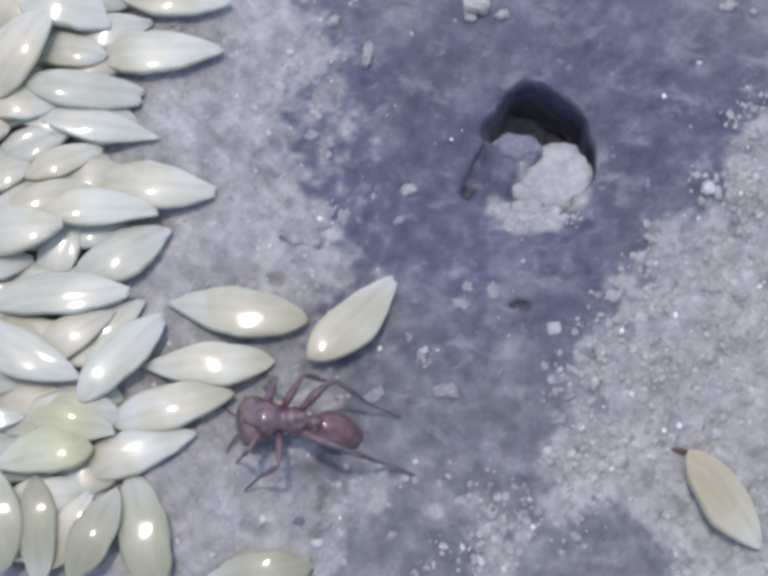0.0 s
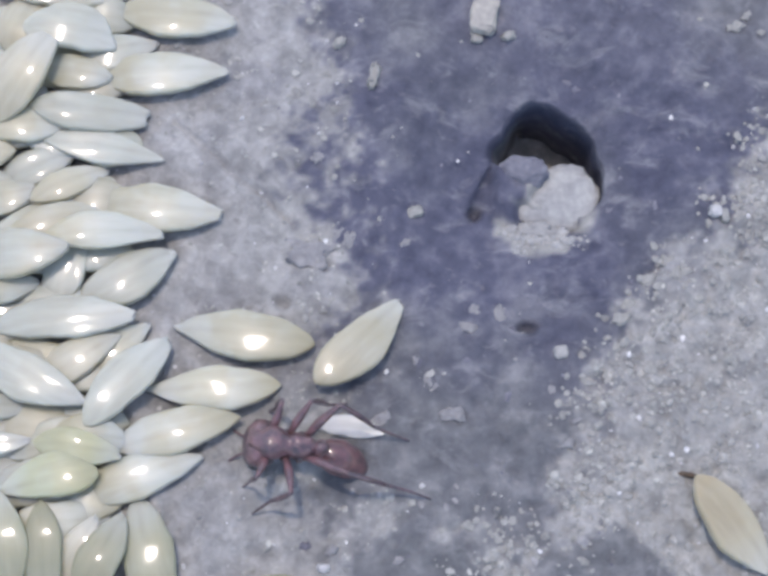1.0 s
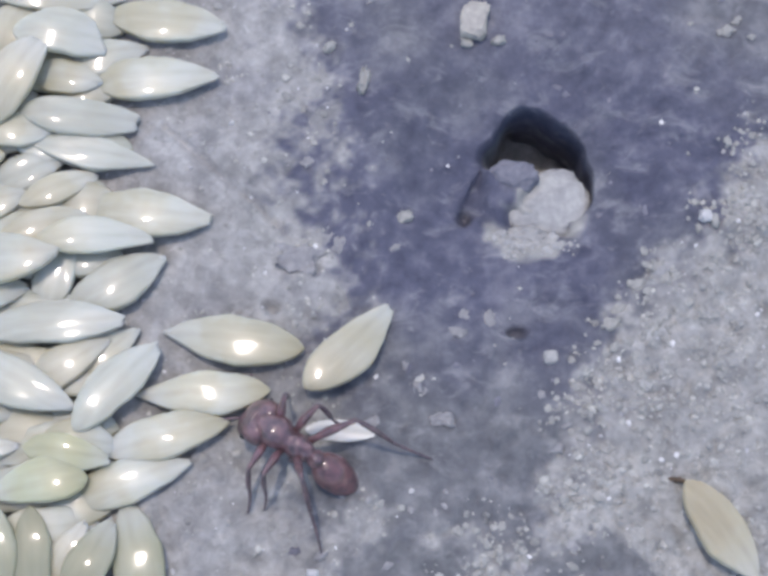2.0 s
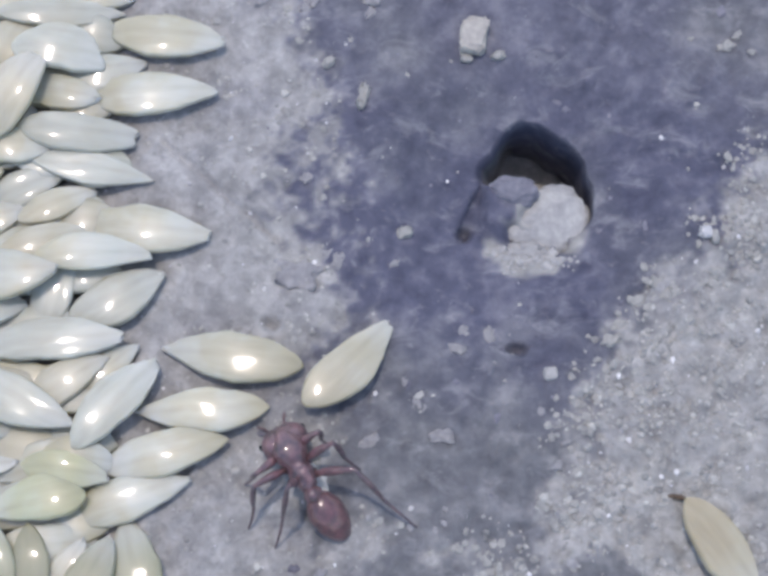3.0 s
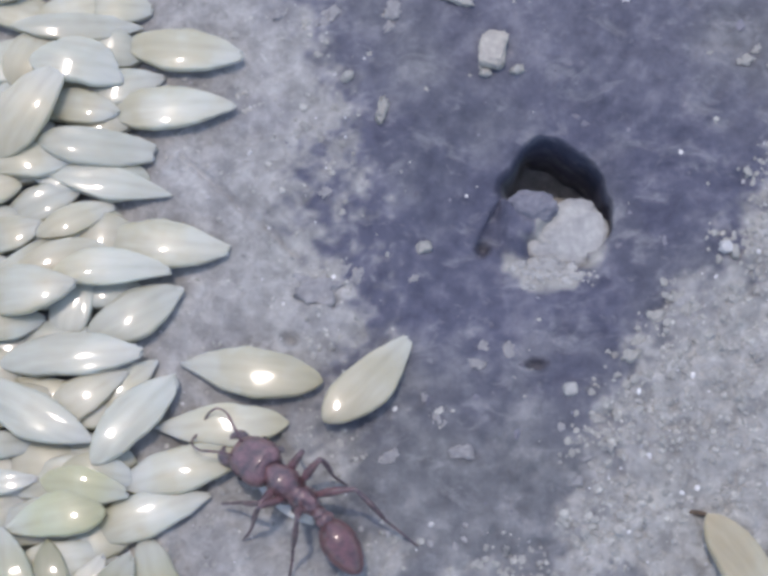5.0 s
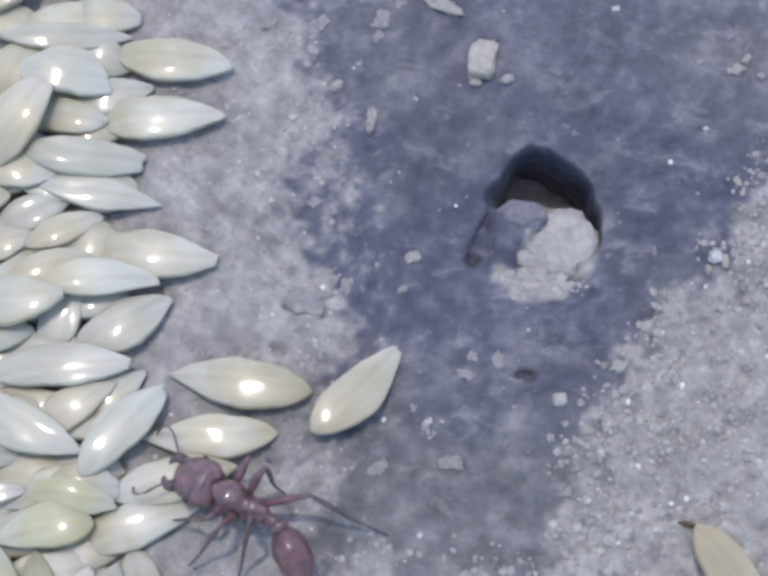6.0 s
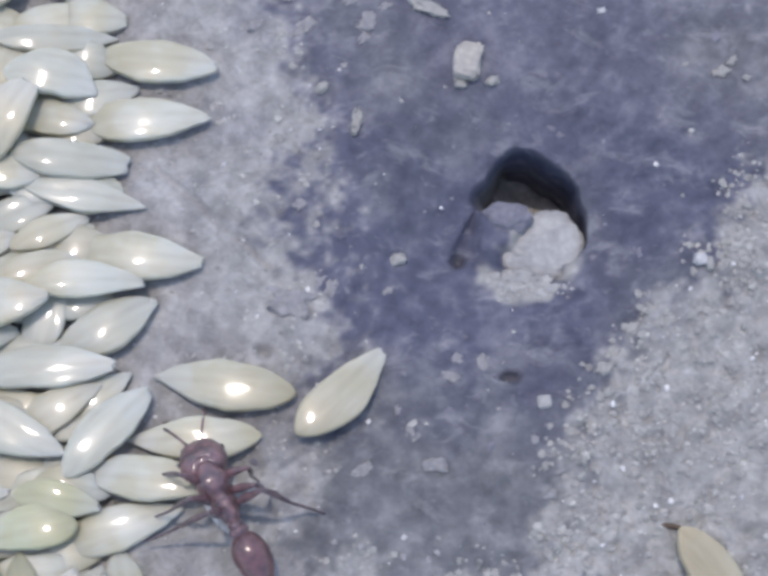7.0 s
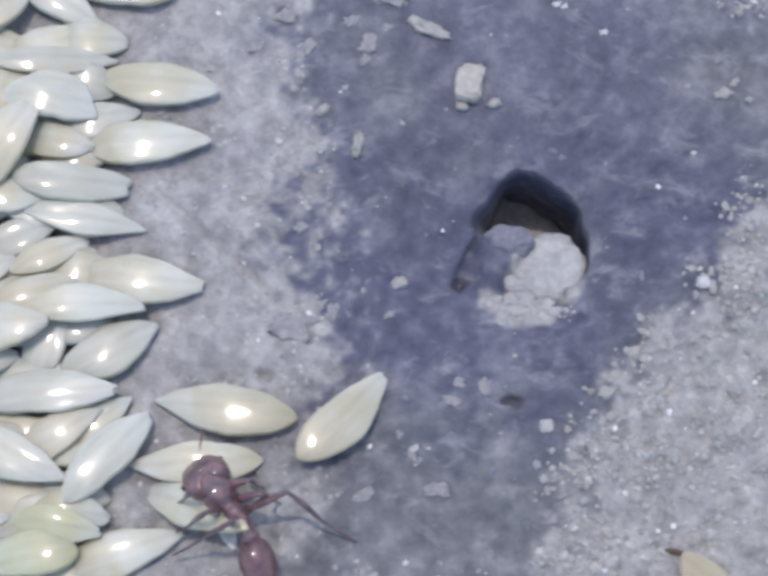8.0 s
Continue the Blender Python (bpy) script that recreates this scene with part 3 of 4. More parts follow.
def hilum_mesh(half, lean, thick, seed):
    """The whitish end of a seed: a thin torn blade that runs on from its blunt tip; half: its half width in mm."""
    rnd = random.Random(seed)
    verts, faces, n = [], [], 7
    for x, wide, t in ((-0.55, 1.04, 0.30), (-0.1, 0.98, 0.24), (0.16, 0.80, 0.10)):
        for top in (1, -1):
            for j in range(n + 1):
                k = j / n * 2 - 1
                torn = (rnd.uniform(-0.20, 0.16) + lean * k * half) if x > 0 else lean * k * half * (0.5 if x > -0.3 else 0)
                verts.append(((x + torn) * MM, k * half * wide * MM, (top * t * (1 - 0.3 * k * k) + 0.02 * rnd.uniform(-1, 1)) * thick * MM))
    row = 2 * (n + 1)
    for i in range(2):
        for j in range(n):
            a, c = i * row + j, (i + 1) * row + j
            faces.append((a, c, c + 1, a + 1))
            a, c = a + n + 1, c + n + 1
            faces.append((a + 1, c + 1, c, a))
        for j in (0, n):
            a, c = i * row + j, (i + 1) * row + j
            faces.append((a, c, c + n + 1, a + n + 1) if j else (c, a, a + n + 1, c + n + 1))
    for j in range(n):
        a = 2 * row + j
        faces.append((a, a + n + 1, a + n + 2, a + 1))
    return mesh_of("hilum", verts, faces, HILUM)


SEED_KINDS = {
    "c": (SEED_CREAM, "cream cucumber seed with a glossy coat, lying in a pile"),
    "w": (SEED_WHITE, "silvery white cucumber seed with a papery skin"),
    "t": (SEED_TAN, "tan cucumber seed half under its neighbours"),
    "o": (SEED_DULL, "dull cream cucumber seed at the edge of the pile"),
    "m": (SEED_MATT, "matt tan cucumber seed lying alone on the sand"),
    "g": (SEED_GREEN, "greenish yellow cucumber seed with a white tip"),
}
SEED_COUNT = [0]


def place_seed(x, y, z, length, width, turn, kind, tip=None, roll=None, label="", blunt=0.0):
    SEED_COUNT[0] += 1
    k = SEED_COUNT[0]
    rnd = random.Random(900 + k)
    mat, words = SEED_KINDS[kind]
    thick = width * rnd.uniform(0.26, 0.31)
    bend = rnd.uniform(0.36, 0.48)
    me, blunt, lean = seed_mesh(length, width * 0.94, thick, k, mat, -bend, 0.11 if kind == "w" else 0.04, blunt)
    ob = new("cucumber_seed", me)
    tip = rnd.uniform(-3, 5) if tip is None else tip
    roll = rnd.uniform(-7, 7) if roll is None else roll
    ob.matrix_basis = pose(x * MM, (y + 0.12) * MM, (0.85 + 0.70 * (z - 0.55)) * MM, 0, 0, turn) @ pose(0, 0, 0, roll, tip, 0)
    part("hilum", hilum_mesh(width * 0.47 * blunt, lean, thick, k), ob, pose((length / 2 - 0.12) * MM, 0, -bend * 0.57 * MM), "frayed white tip")
    return tagged(ob, label or words, "seed", "cucumber seeds heaped by the burrow")


place_seed(-15.01, 19.91, 0.67, 8.50, 3.47, -5, "c", 0.9, -1.6)
place_seed(-22.42, 18.18, 2.42, 6.37, 3.60, -6, "w", 6.9, -0.6, blunt=0.50)
place_seed(-19.65, 17.07, 0.61, 6.87, 2.99, 11, "w", -0.7, 0.2)
place_seed(-15.79, 15.46, 0.74, 9.17, 3.33, 3, "c", 0.0, -0.2)
place_seed(-22.31, 15.31, 1.16, 5.88, 2.79, -10, "c", -6.8, -0.0)
place_seed(-25.47, 14.34, 3.32, 7.20, 4.08, 57, "t", -8.0, 1.4, blunt=0.40)
place_seed(-20.75, 12.34, 1.59, 8.14, 2.99, -4, "w", 8.7, -0.1, blunt=0.50)
place_seed(-25.50, 11.40, 1.56, 7.04, 2.86, 4, "c", 2.5, 0.5)
place_seed(-19.75, 9.75, 0.95, 8.82, 2.58, -9, "w", 6.6, -1.9, blunt=0.05)
place_seed(-24.47, 8.28, 0.61, 5.71, 2.86, 25, "w", -1.1, -1.2)
place_seed(-22.06, 7.02, 1.26, 5.76, 2.38, 25, "t", 7.7, -1.2)
place_seed(-16.0, 5.32, 0.73, 9.2, 3.74, -5, "c", -1.3, 0.4, blunt=0.22)
place_seed(-26.85, 6.01, 1.05, 5.34, 2.86, 12, "c", -8.9, -1.6)
place_seed(-25.27, 1.83, 3.02, 7.39, 3.67, 2, "c", -9.2, -1.3)
place_seed(-19.30, 3.15, 2.52, 8.03, 2.92, 3, "c", 7.7, 0.3)
place_seed(-22.54, 4.24, 1.81, 6.75, 2.72, 15, "t", 9.2, -0.0)
place_seed(-21.94, 1.00, 0.65, 6.21, 3.06, 74, "w", 0.1, -1.5, blunt=0.35)
place_seed(-17.8, 0.45, 0.68, 7.46, 3.54, 30, "w", 2.5, 0.1)
place_seed(-26.57, -0.65, 1.84, 5.75, 2.65, 12, "c", 7.6, 1.6)
place_seed(-21.92, -2.90, 1.81, 9.72, 3.26, 4, "w", -2.6, -2.2)
place_seed(-24.26, -6.57, 2.12, 9.74, 3.40, -26, "w", -3.9, 1.3, blunt=0.06)
place_seed(-20.81, -5.74, 1.41, 6.81, 2.99, 34, "t", -2.0, -1.2)
place_seed(-17.33, -7.22, 1.97, 8.08, 3.26, 48, "w", 6.9, -0.2, blunt=0.22)
place_seed(-18.63, -5.03, 0.55, 6.55, 2.38, 40, "c", 0.2, -1.2)
place_seed(-27.10, -8.84, 1.41, 6.79, 2.11, 5, "w", 6.9, 0.5)
place_seed(-11.55, -7.33, 0.71, 9.12, 3.20, -178, "c", 1.4, -0.2, blunt=0.08)
place_seed(-9.55, -3.66, 0.70, 9.76, 3.74, 172, "c", 3.1, 1.5, blunt=0.06)
place_seed(-1.74, -4.25, 1.05, 8.44, 3.60, 46, "t", 11.0, 1.0, "tan cucumber seed lying alone near the ant", 0.24)
place_seed(-20.55, -11.70, 2.44, 5.81, 2.72, -9, "g", 0.6, 1.6)
place_seed(-16.60, -13.52, 0.70, 9.11, 3.33, 18, "c", -0.8, 0.3)
place_seed(-22.20, -13.90, 2.40, 6.60, 3.45, 190, "g", 5.0, 3.0)
place_seed(-25.10, -18.00, 2.60, 7.20, 3.20, 100, "o", -0.7, -0.2)
place_seed(-22.45, -18.75, 2.13, 7.20, 2.86, -86, "o", 5.0, -0.4)
place_seed(-18.74, -19.19, 2.12, 6.53, 3.13, 63, "o", 1.0, 0.6)
place_seed(-15.48, -19.00, 0.71, 8.36, 3.74, 102, "o", 1.7, 0.7)
place_seed(-20.50, -18.91, 1.27, 5.80, 2.72, 59, "t", -9.4, 1.5)
place_seed(-26.76, -11.51, 1.04, 6.00, 2.11, 8, "w", -8.7, -1.6)
place_seed(-7.64, -21.49, 0.63, 6.65, 3.40, -174, "o", 2.9, -1.2)
place_seed(23.19, -16.58, 0.95, 7.87, 3.67, -54, "m", 7.0, -13.6)
place_seed(-26.98, 25.08, 1.67, 6.29, 3.40, 29, "t", 0.9, -1.3)
place_seed(-22.41, 26.54, 0.67, 7.63, 3.26, -38, "w", 0.6, -1.3)
place_seed(-17.84, 27.41, 0.68, 9.69, 3.26, 177, "c", 1.3, -1.3)
place_seed(-22.54, 21.48, 1.42, 9.30, 2.31, 2, "w", 8.0, -1.2)
place_seed(-25.72, 19.03, 1.28, 4.97, 4.25, 69, "t", 6.7, 0.3)
place_seed(-29.94, 23.26, 0.62, 6.39, 3.06, 7, "w", 1.7, 0.4)
place_seed(-29.67, 7.44, 2.17, 6.21, 3.40, 44, "c", -9.3, -1.7)
place_seed(-29.60, -2.50, 1.32, 5.59, 3.26, -30, "t", -6.6, 0.2)
place_seed(-29.42, -7.83, 0.71, 7.06, 3.26, -29, "c", 1.2, -1.1)
place_seed(-28.14, -16.09, 1.58, 7.42, 3.40, -56, "c", 0.2, 0.3)
place_seed(-19.65, -10.76, 1.49, 5.07, 2.86, -8, "c", 6.6, 0.5)
place_seed(-26.05, 11.63, 0.60, 7.42, 2.99, 29, "t", 3.0, -1.1)
place_seed(-27.53, -3.76, 0.60, 7.84, 3.13, 16, "t", 0.3, 1.1)
place_seed(-30.22, 18.49, 0.59, 6.74, 3.03, -165, "c", 0.1, -0.9)
place_seed(-24.84, -18.86, 0.62, 6.92, 3.23, -171, "w", -0.6, 1.1)
place_seed(-28.47, 15.33, 0.62, 8.24, 2.89, 36, "c", -0.3, -0.4)
place_seed(-28.74, 3.10, 0.62, 7.14, 2.92, 5, "w", -0.0, -0.1)
place_seed(-22.09, -11.10, 0.65, 7.08, 2.96, -164, "c", -0.0, -1.2)
place_seed(-25.37, -6.12, 0.72, 7.62, 3.30, 7, "t", 0.5, 0.5)
place_seed(-28.80, -15.86, 0.59, 7.33, 2.86, -173, "t", 0.2, 0.1)
place_seed(-24.60, 3.83, 1.05, 7.93, 2.89, -149, "c", -9.3, -0.4)
place_seed(-29.09, 9.06, 1.26, 6.65, 3.13, -173, "t", 7.0, -0.2)
place_seed(-21.74, -16.72, 1.12, 6.96, 2.96, 8, "c", 6.5, 0.8)
# The lowest layer of the heap, seen only in its gaps.
under = random.Random(5)
for row in range(11):
    for x, least, most in ((-27.5, 7.2, 8.8), (-23.2, 7.2, 8.2), (-20.3, 5.2, 5.8)):
        place_seed(x + under.uniform(-0.5, 0.5), -18.6 + 4.2 * row + under.uniform(-0.8, 0.8), 0.36, under.uniform(least, most), under.uniform(3.0, 3.6),
                   under.uniform(-22, 22) + 180 * under.randint(0, 1), under.choice("cwt"), under.uniform(-1, 1), under.uniform(-2, 2), "cream cucumber seed at the bottom of the heap")
# The seed that the ant takes hold of and turns.
WORKED_SEED = place_seed(-14.00, -10.36, 1.14, 8.9, 3.25, -165, "c", 1, 8, label="cream cucumber seed gripped and turned by the ant")


# ---- stones, clods and scraps ----
loose("sand_clod", "pale sandy clod on the ramp of the burrow", "clod", blob("sand_clod", 3.1, 2.45, 0.8, CLOD_PALE, 3, 0.17, 0.95, 44, 64, 0.0, 1.0), 12.45, 7.05, -0.12, 20)
loose("sand_clod", "pale sandy clod spilling out of the burrow", "clod", blob("sand_clod", 1.5, 0.8, 0.4, CLOD_PALE, 5, 0.4, 0.9, 30, 44, 0.0, 0.5), 10.9, 4.5, -0.05, -8)
loose("soil_clod", "grey soil clod leaning on the burrow wall", "clod", blob("soil_clod", 1.7, 1.15, 1.0, CLOD_GREY, 8, 0.2, 0.95, 40, 60, 0.0, 0.9), 9.9, 8.95, 2.18, -4)
loose("pebble", "cream rectangular pebble on damp soil", "pebble", blob("pebble", 1.3, 0.98, 0.75, STONE, 12, 0.22, 0.5, 30, 40), 7.2, 20.1, 0.4, 80)
loose("stone_chip", "white stone chip beside the pebble", "stone", blob("stone_chip", 0.5, 0.32, 0.28, PALE_GRAIN, 13, 0.5, 0.8, 14, 16), 8.95, 18.7, 0.15, 20)
loose("stone_chip", "white stone chip under the pebble's end", "stone", blob("stone_chip", 0.45, 0.35, 0.25, PALE_GRAIN, 14, 0.5, 0.8, 14, 16), 6.65, 18.5, 0.15, -10)
loose("stone_shard", "long white stone shard on dark soil", "stone", blob("stone_shard", 1.5, 0.6, 0.35, PALE_GRAIN, 15, 0.6, 0.85, 22, 26, 0.4), 4.3, 24.4, 0.2, -28)
loose("stone_chip", "small square pale stone chip on damp soil", "stone", blob("stone_chip", 0.5, 0.48, 0.35, CLOD_PALE, 16, 0.12, 0.55, 12, 14), 12.15, -4.6, 0.15, 8)
loose("stone_chip", "bright glinting stone chip at the sand's edge", "stone", blob("stone_chip", 0.42, 0.45, 0.35, QUARTZ, 17, 0.45, 0.8, 14, 16), 23.1, 5.3, 0.2, 10)
loose("stone_chip", "pale grey stone chip at the sand's edge", "stone", blob("stone_chip", 0.3, 0.55, 0.4, PALE_GRAIN, 18, 0.2, 0.65, 10, 12), 23.75, 5.0, 0.2, 5)
loose("stone_chip", "white stone chip on the damp soil", "stone", blob("stone_chip", 0.5, 0.35, 0.25, PALE_GRAIN, 19, 0.5, 0.8, 14, 16), -3.2, 18.2, 0.15, 40)
loose("stone_chip", "thin pale stone chip on the damp soil", "stone", blob("stone_chip", 0.85, 0.34, 0.3, PALE_GRAIN, 20, 0.8, 0.8, 18, 20, 0.0, 0.5), -0.7, 15.4, 0.15, 75)
loose("stone_chip", "pale stone chip on the damp soil", "stone", blob("stone_chip", 0.55, 0.4, 0.25, PALE_GRAIN, 21, 0.5, 0.8, 14, 16), 2.2, 5.6, 0.1, 10)
loose("crust_slab", "flat pale slab of dried crust with a cracked edge", "crust", crumb("crust_slab", 3.0, CLOD_DRY, 171), -5.2, 2.5, -0.36, -4)
loose("soil_lump", "small dark lump of damp soil on dry ground", "clod", crumb("soil_lump", 0.9, DARK_GRAIN, 172), -5.3, -17.8, 0.05, -6)
loose("stone_chip", "bright white stone chip on grey soil", "stone", blob("stone_chip", 0.42, 0.30, 0.28, QUARTZ, 173, 0.4, 0.8, 12, 14), -4.0, -19.35, 0.15, -10)
loose("soil_crumb", "pale dry crumb of soil beside the damp patch", "crumb", crumb("soil_crumb", 0.8, CLOD_DRY, 174), -3.5, -18.2, -0.02, 40)
# x, y, size in mm and turn of crumbs that stand out from the soil
for k, (x, y, size, turn) in enumerate((
        (22.7, 4.6, 0.7, 70), (25.3, 2.4, 0.8, 80), (24.6, 5.7, 0.7, 10), (26.3, 20.5, 0.8, 60), (25.4, 19.6, 1.2, 20), (27.2, 19.1, 0.6, 0), (22.8, 20.1, 0.5, 30),
        (16.3, -2.3, 1.3, 20), (18.4, 0.6, 1.4, 10), (17.0, -1.2, 0.9, 50), (19.7, 2.0, 0.8, 80), (20.4, 1.0, 1.0, 90), (15.4, -3.6, 0.6, 0))):
    loose("stone_chip", "pale stone chip among sand crumbs at the damp edge", "stone", crumb("stone_chip", size, PALE_GRAIN, 60 + k), x, y, 0.0, turn)
for k, (x, y, size, turn) in enumerate(((1.7, 26.9, 2.6, -8), (0.1, 23.5, 1.5, 70), (-4.3, 23.1, 1.4, 30), (1.3, 24.6, 0.9, 0), (-5.9, 25.4, 1.6, 10), (-8.2, 23.0, 1.1, 40), (-1.2, 25.1, 1.2, 15))):
    loose("soil_flake", "pale flake of dry crust beyond the burrow", "crumb", crumb("soil_flake", size, CLOD_DRY, 190 + k), x, y, -0.04, turn)
for k, (x, y, size, turn) in enumerate(((13.7, 26.5, 0.7, 10), (14.2, 26.2, 0.6, 25), (17.0, 24.3, 0.7, 5))):
    loose("stone_chip", "glinting white stone chip on damp soil", "stone", crumb("stone_chip", size, QUARTZ, 210 + k), x, y, 0.02, turn)
for k, (x, y, size, turn) in enumerate((
        (-5.4, 20.0, 0.75, 0), (-1.8, 20.0, 0.7, 20), (2.4, 17.0, 0.6, 80), (-7.3, 13.8, 0.6, 15), (-5.0, 22.4, 1.3, 25), (-0.2, 22.3, 1.1, 40), (-4.6, 9.6, 1.2, 20),
        (-3.2, 4.0, 1.1, 80), (-2.5, 3.4, 1.2, 75), (-9.1, 2.7, 0.4, 10), (1.4, 3.2, 0.9, 15), (-0.2, 4.9, 0.6, 30), (-0.8, 16.2, 0.6, 85), (-3.4, 8.0, 0.7, 0))):
    loose("soil_flake", "pale flake of dry crust on the soil", "crumb", crumb("soil_flake", size, CLOD_DRY if size > 0.8 else PALE_GRAIN, 90 + k), x, y, -0.09, turn)
for k, (x, y, size, turn) in enumerate((
        (8.0, -2.0, 1.5, 75), (4.75, -8.9, 1.7, -6), (6.1, -1.5, 1.0, 20), (5.6, -2.9, 1.3, 5), (9.0, -4.8, 0.5, 0), (3.0, -6.6, 0.9, 80), (2.2, -5.0, 0.8, 60), (3.5, -6.9, 0.7, 85),
        (-0.1, -9.3, 1.2, 35), (11.4, -7.4, 0.9, 70), (12.3, -10.9, 1.1, 0), (13.1, -9.3, 0.8, 30), (14.9, -12.8, 0.9, 15), (12.8, -14.5, 0.8, 60))):
    loose("soil_crumb", "pale dry crumb of soil on darker damp soil", "crumb", crumb("soil_crumb", size, CLOD_DRY, 120 + k), x, y, -0.10, turn)
loose("twig_stub", "short dark twig stub beside a seed", "twig",
      tube("twig_stub", curve_points((-0.9, 0, 0), (0.9, 0.1, 0), (0, 0.15, 0.1)), [0.12, 0.2, 0.17, 0.19, 0.16, 0.15, 0.08], TWIG), 20.6, -13.3, 0.2, -15)


# ---- the ant ----
def leg_parts(ant, name, hip, femur, tibia, tarsus):
    """One leg: the thigh along +x from the hip; shank and foot along +x from the knee. Returns the parts, the hip and the two lengths."""
    thigh = part(name, tube("femur", curve_points((-0.25, 0, -0.12), (femur, 0, 0), (0, 0, 0.14), 9), [0.24, 0.31, 0.22, 0.27, 0.31, 0.29, 0.24, 0.19, 0.16], CHITIN), ant)
    reach = 0.97 * (tibia + tarsus)
    ankle = (tibia * 0.96, 0, -0.09 * tarsus)
    shank = part("tibia", tube("tibia", curve_points((-0.05, 0, 0), ankle, (0, 0, 0.10), 8), [0.13, 0.17, 0.19, 0.205, 0.20, 0.185, 0.16, 0.12], CHITIN_DARK), thigh)
    foot = part("tarsus", tube("tarsus", curve_points(ankle, (reach, 0.0, 0), (0, 0.06, -0.10), 11), [0.12, 0.13, 0.10, 0.12, 0.09, 0.11, 0.085, 0.10, 0.075, 0.085, 0.03], CHITIN_DARK), thigh)
    return thigh, shank, foot, Vector(hip), femur, reach


def make_ant():
    ant = tagged(new("ant"), "reddish brown harvester ant with a big head, working at the seeds", "ant")
    thorax = blob("thorax", 2.35, 0.98, 0.98, CHITIN, 41, 0.10, 0.92, 34, 30, 0.0)
    for v in thorax.vertices:                       # broad shoulders, a waist groove, a slender sloping back with two blunt spines
        k = v.co.x / (2.35 * MM)
        v.co.y *= 1 + 0.24 * math.exp(-((k - 0.42) / 0.30) ** 2) - 0.26 * math.exp(-((k + 0.08) / 0.14) ** 2) - 0.10 * (k < -0.3)
        if v.co.z > 0:
            v.co.z += (0.26 * math.exp(-((k - 0.42) / 0.32) ** 2) - 0.24 * math.exp(-((k + 0.10) / 0.12) ** 2) + 0.10 * math.exp(-((k + 0.45) / 0.2) ** 2)) * MM
            v.co.z += 0.28 * MM * math.exp(-((k + 0.72) / 0.09) ** 2) * math.exp(-((abs(v.co.y) / MM - 0.42) / 0.16) ** 2)
    part("thorax", thorax, ant, pose(0.1 * MM, 0, 2.3 * MM, 0, -3, 0))
    part("petiole", blob("petiole", 0.6, 0.52, 0.65, CHITIN, 42, 0.1, 1, 12, 16), ant, pose(-2.3 * MM, 0, 2.25 * MM, 0, 8, 0))
    gaster = blob("gaster", 2.1, 1.24, 1.2, GASTER, 43, 0.03, 1.0, 24, 30, 0.0)
    for v in gaster.vertices:                       # the hull narrows to its rear, with shallow rings
        k = v.co.x / (2.1 * MM)
        w = (1 + 0.16 * k - 0.10 * k * k) * (1 - 0.045 * math.exp(-((k + 0.02) / 0.05) ** 2) - 0.04 * math.exp(-((k + 0.42) / 0.05) ** 2) - 0.04 * math.exp(-((k + 0.72) / 0.05) ** 2))
        v.co.y, v.co.z = v.co.y * w, v.co.z * w
        v.co.x -= 2.35 * MM
    gaster = part("gaster", gaster, ant, pose(-2.75 * MM, 0, 2.25 * MM), "glossy dark red gaster")
    part("postpetiole", blob("postpetiole", 0.5, 0.66, 0.6, CHITIN, 44, 0.1, 1, 12, 16), gaster, pose(-0.2 * MM, 0, 0.03 * MM))
    skull = blob("head", 1.66, 1.58, 1.08, CHITIN, 45, 0.05, 0.78, 28, 36, 0.0)
    for v in skull.vertices:                        # cheeks narrow forward, nape notched
        k = v.co.x / (1.78 * MM)
        v.co.y *= 1 - 0.12 * k
        v.co.z *= 1 - 0.12 * k
        v.co.x += 0.34 * MM * math.exp(-(v.co.y / (0.5 * MM)) ** 2) * (1 if k < -0.5 else 0)
        v.co.x += 1.4 * MM
    head = part("head", skull, ant, pose(1.85 * MM, 0, 2.45 * MM, 0, 18, 0), "broad squarish head")
    for s in (1, -1):
        part("eye", blob("eye", 0.26, 0.16, 0.24, EYE, 46, 0.02, 1, 10, 12), head, pose(1.5 * MM, s * 1.55 * MM, 0.28 * MM))
        part("mandible", tube("mandible", curve_points((2.85, s * 0.9, -0.25), (3.95, s * 0.12, -0.5), (0.25, s * 0.38, 0), 8), [0.36, 0.38, 0.36, 0.33, 0.28, 0.22, 0.15, 0.06], CHITIN_DARK), head)
    feelers = []
    for s in (1, -1):
        base = part("antenna", tube("scape", curve_points((0, 0, 0), (1.5, s * 1.3, 0.75), (0, 0, 0.25), 7), [0.10, 0.085, 0.08, 0.085, 0.09, 0.10, 0.09], CHITIN), head, pose(2.6 * MM, s * 0.5 * MM, 0.6 * MM))
        part("flagellum", tube("flagellum", curve_points((1.5, s * 1.3, 0.75), (3.3, s * 0.65, -0.9), (0.2, s * 0.45, 0.35), 13),
                               [0.06, 0.075, 0.06, 0.075, 0.062, 0.078, 0.066, 0.08, 0.07, 0.088, 0.075, 0.09, 0.04], CHITIN), base)
        feelers.append((base, s))
    legs = {}
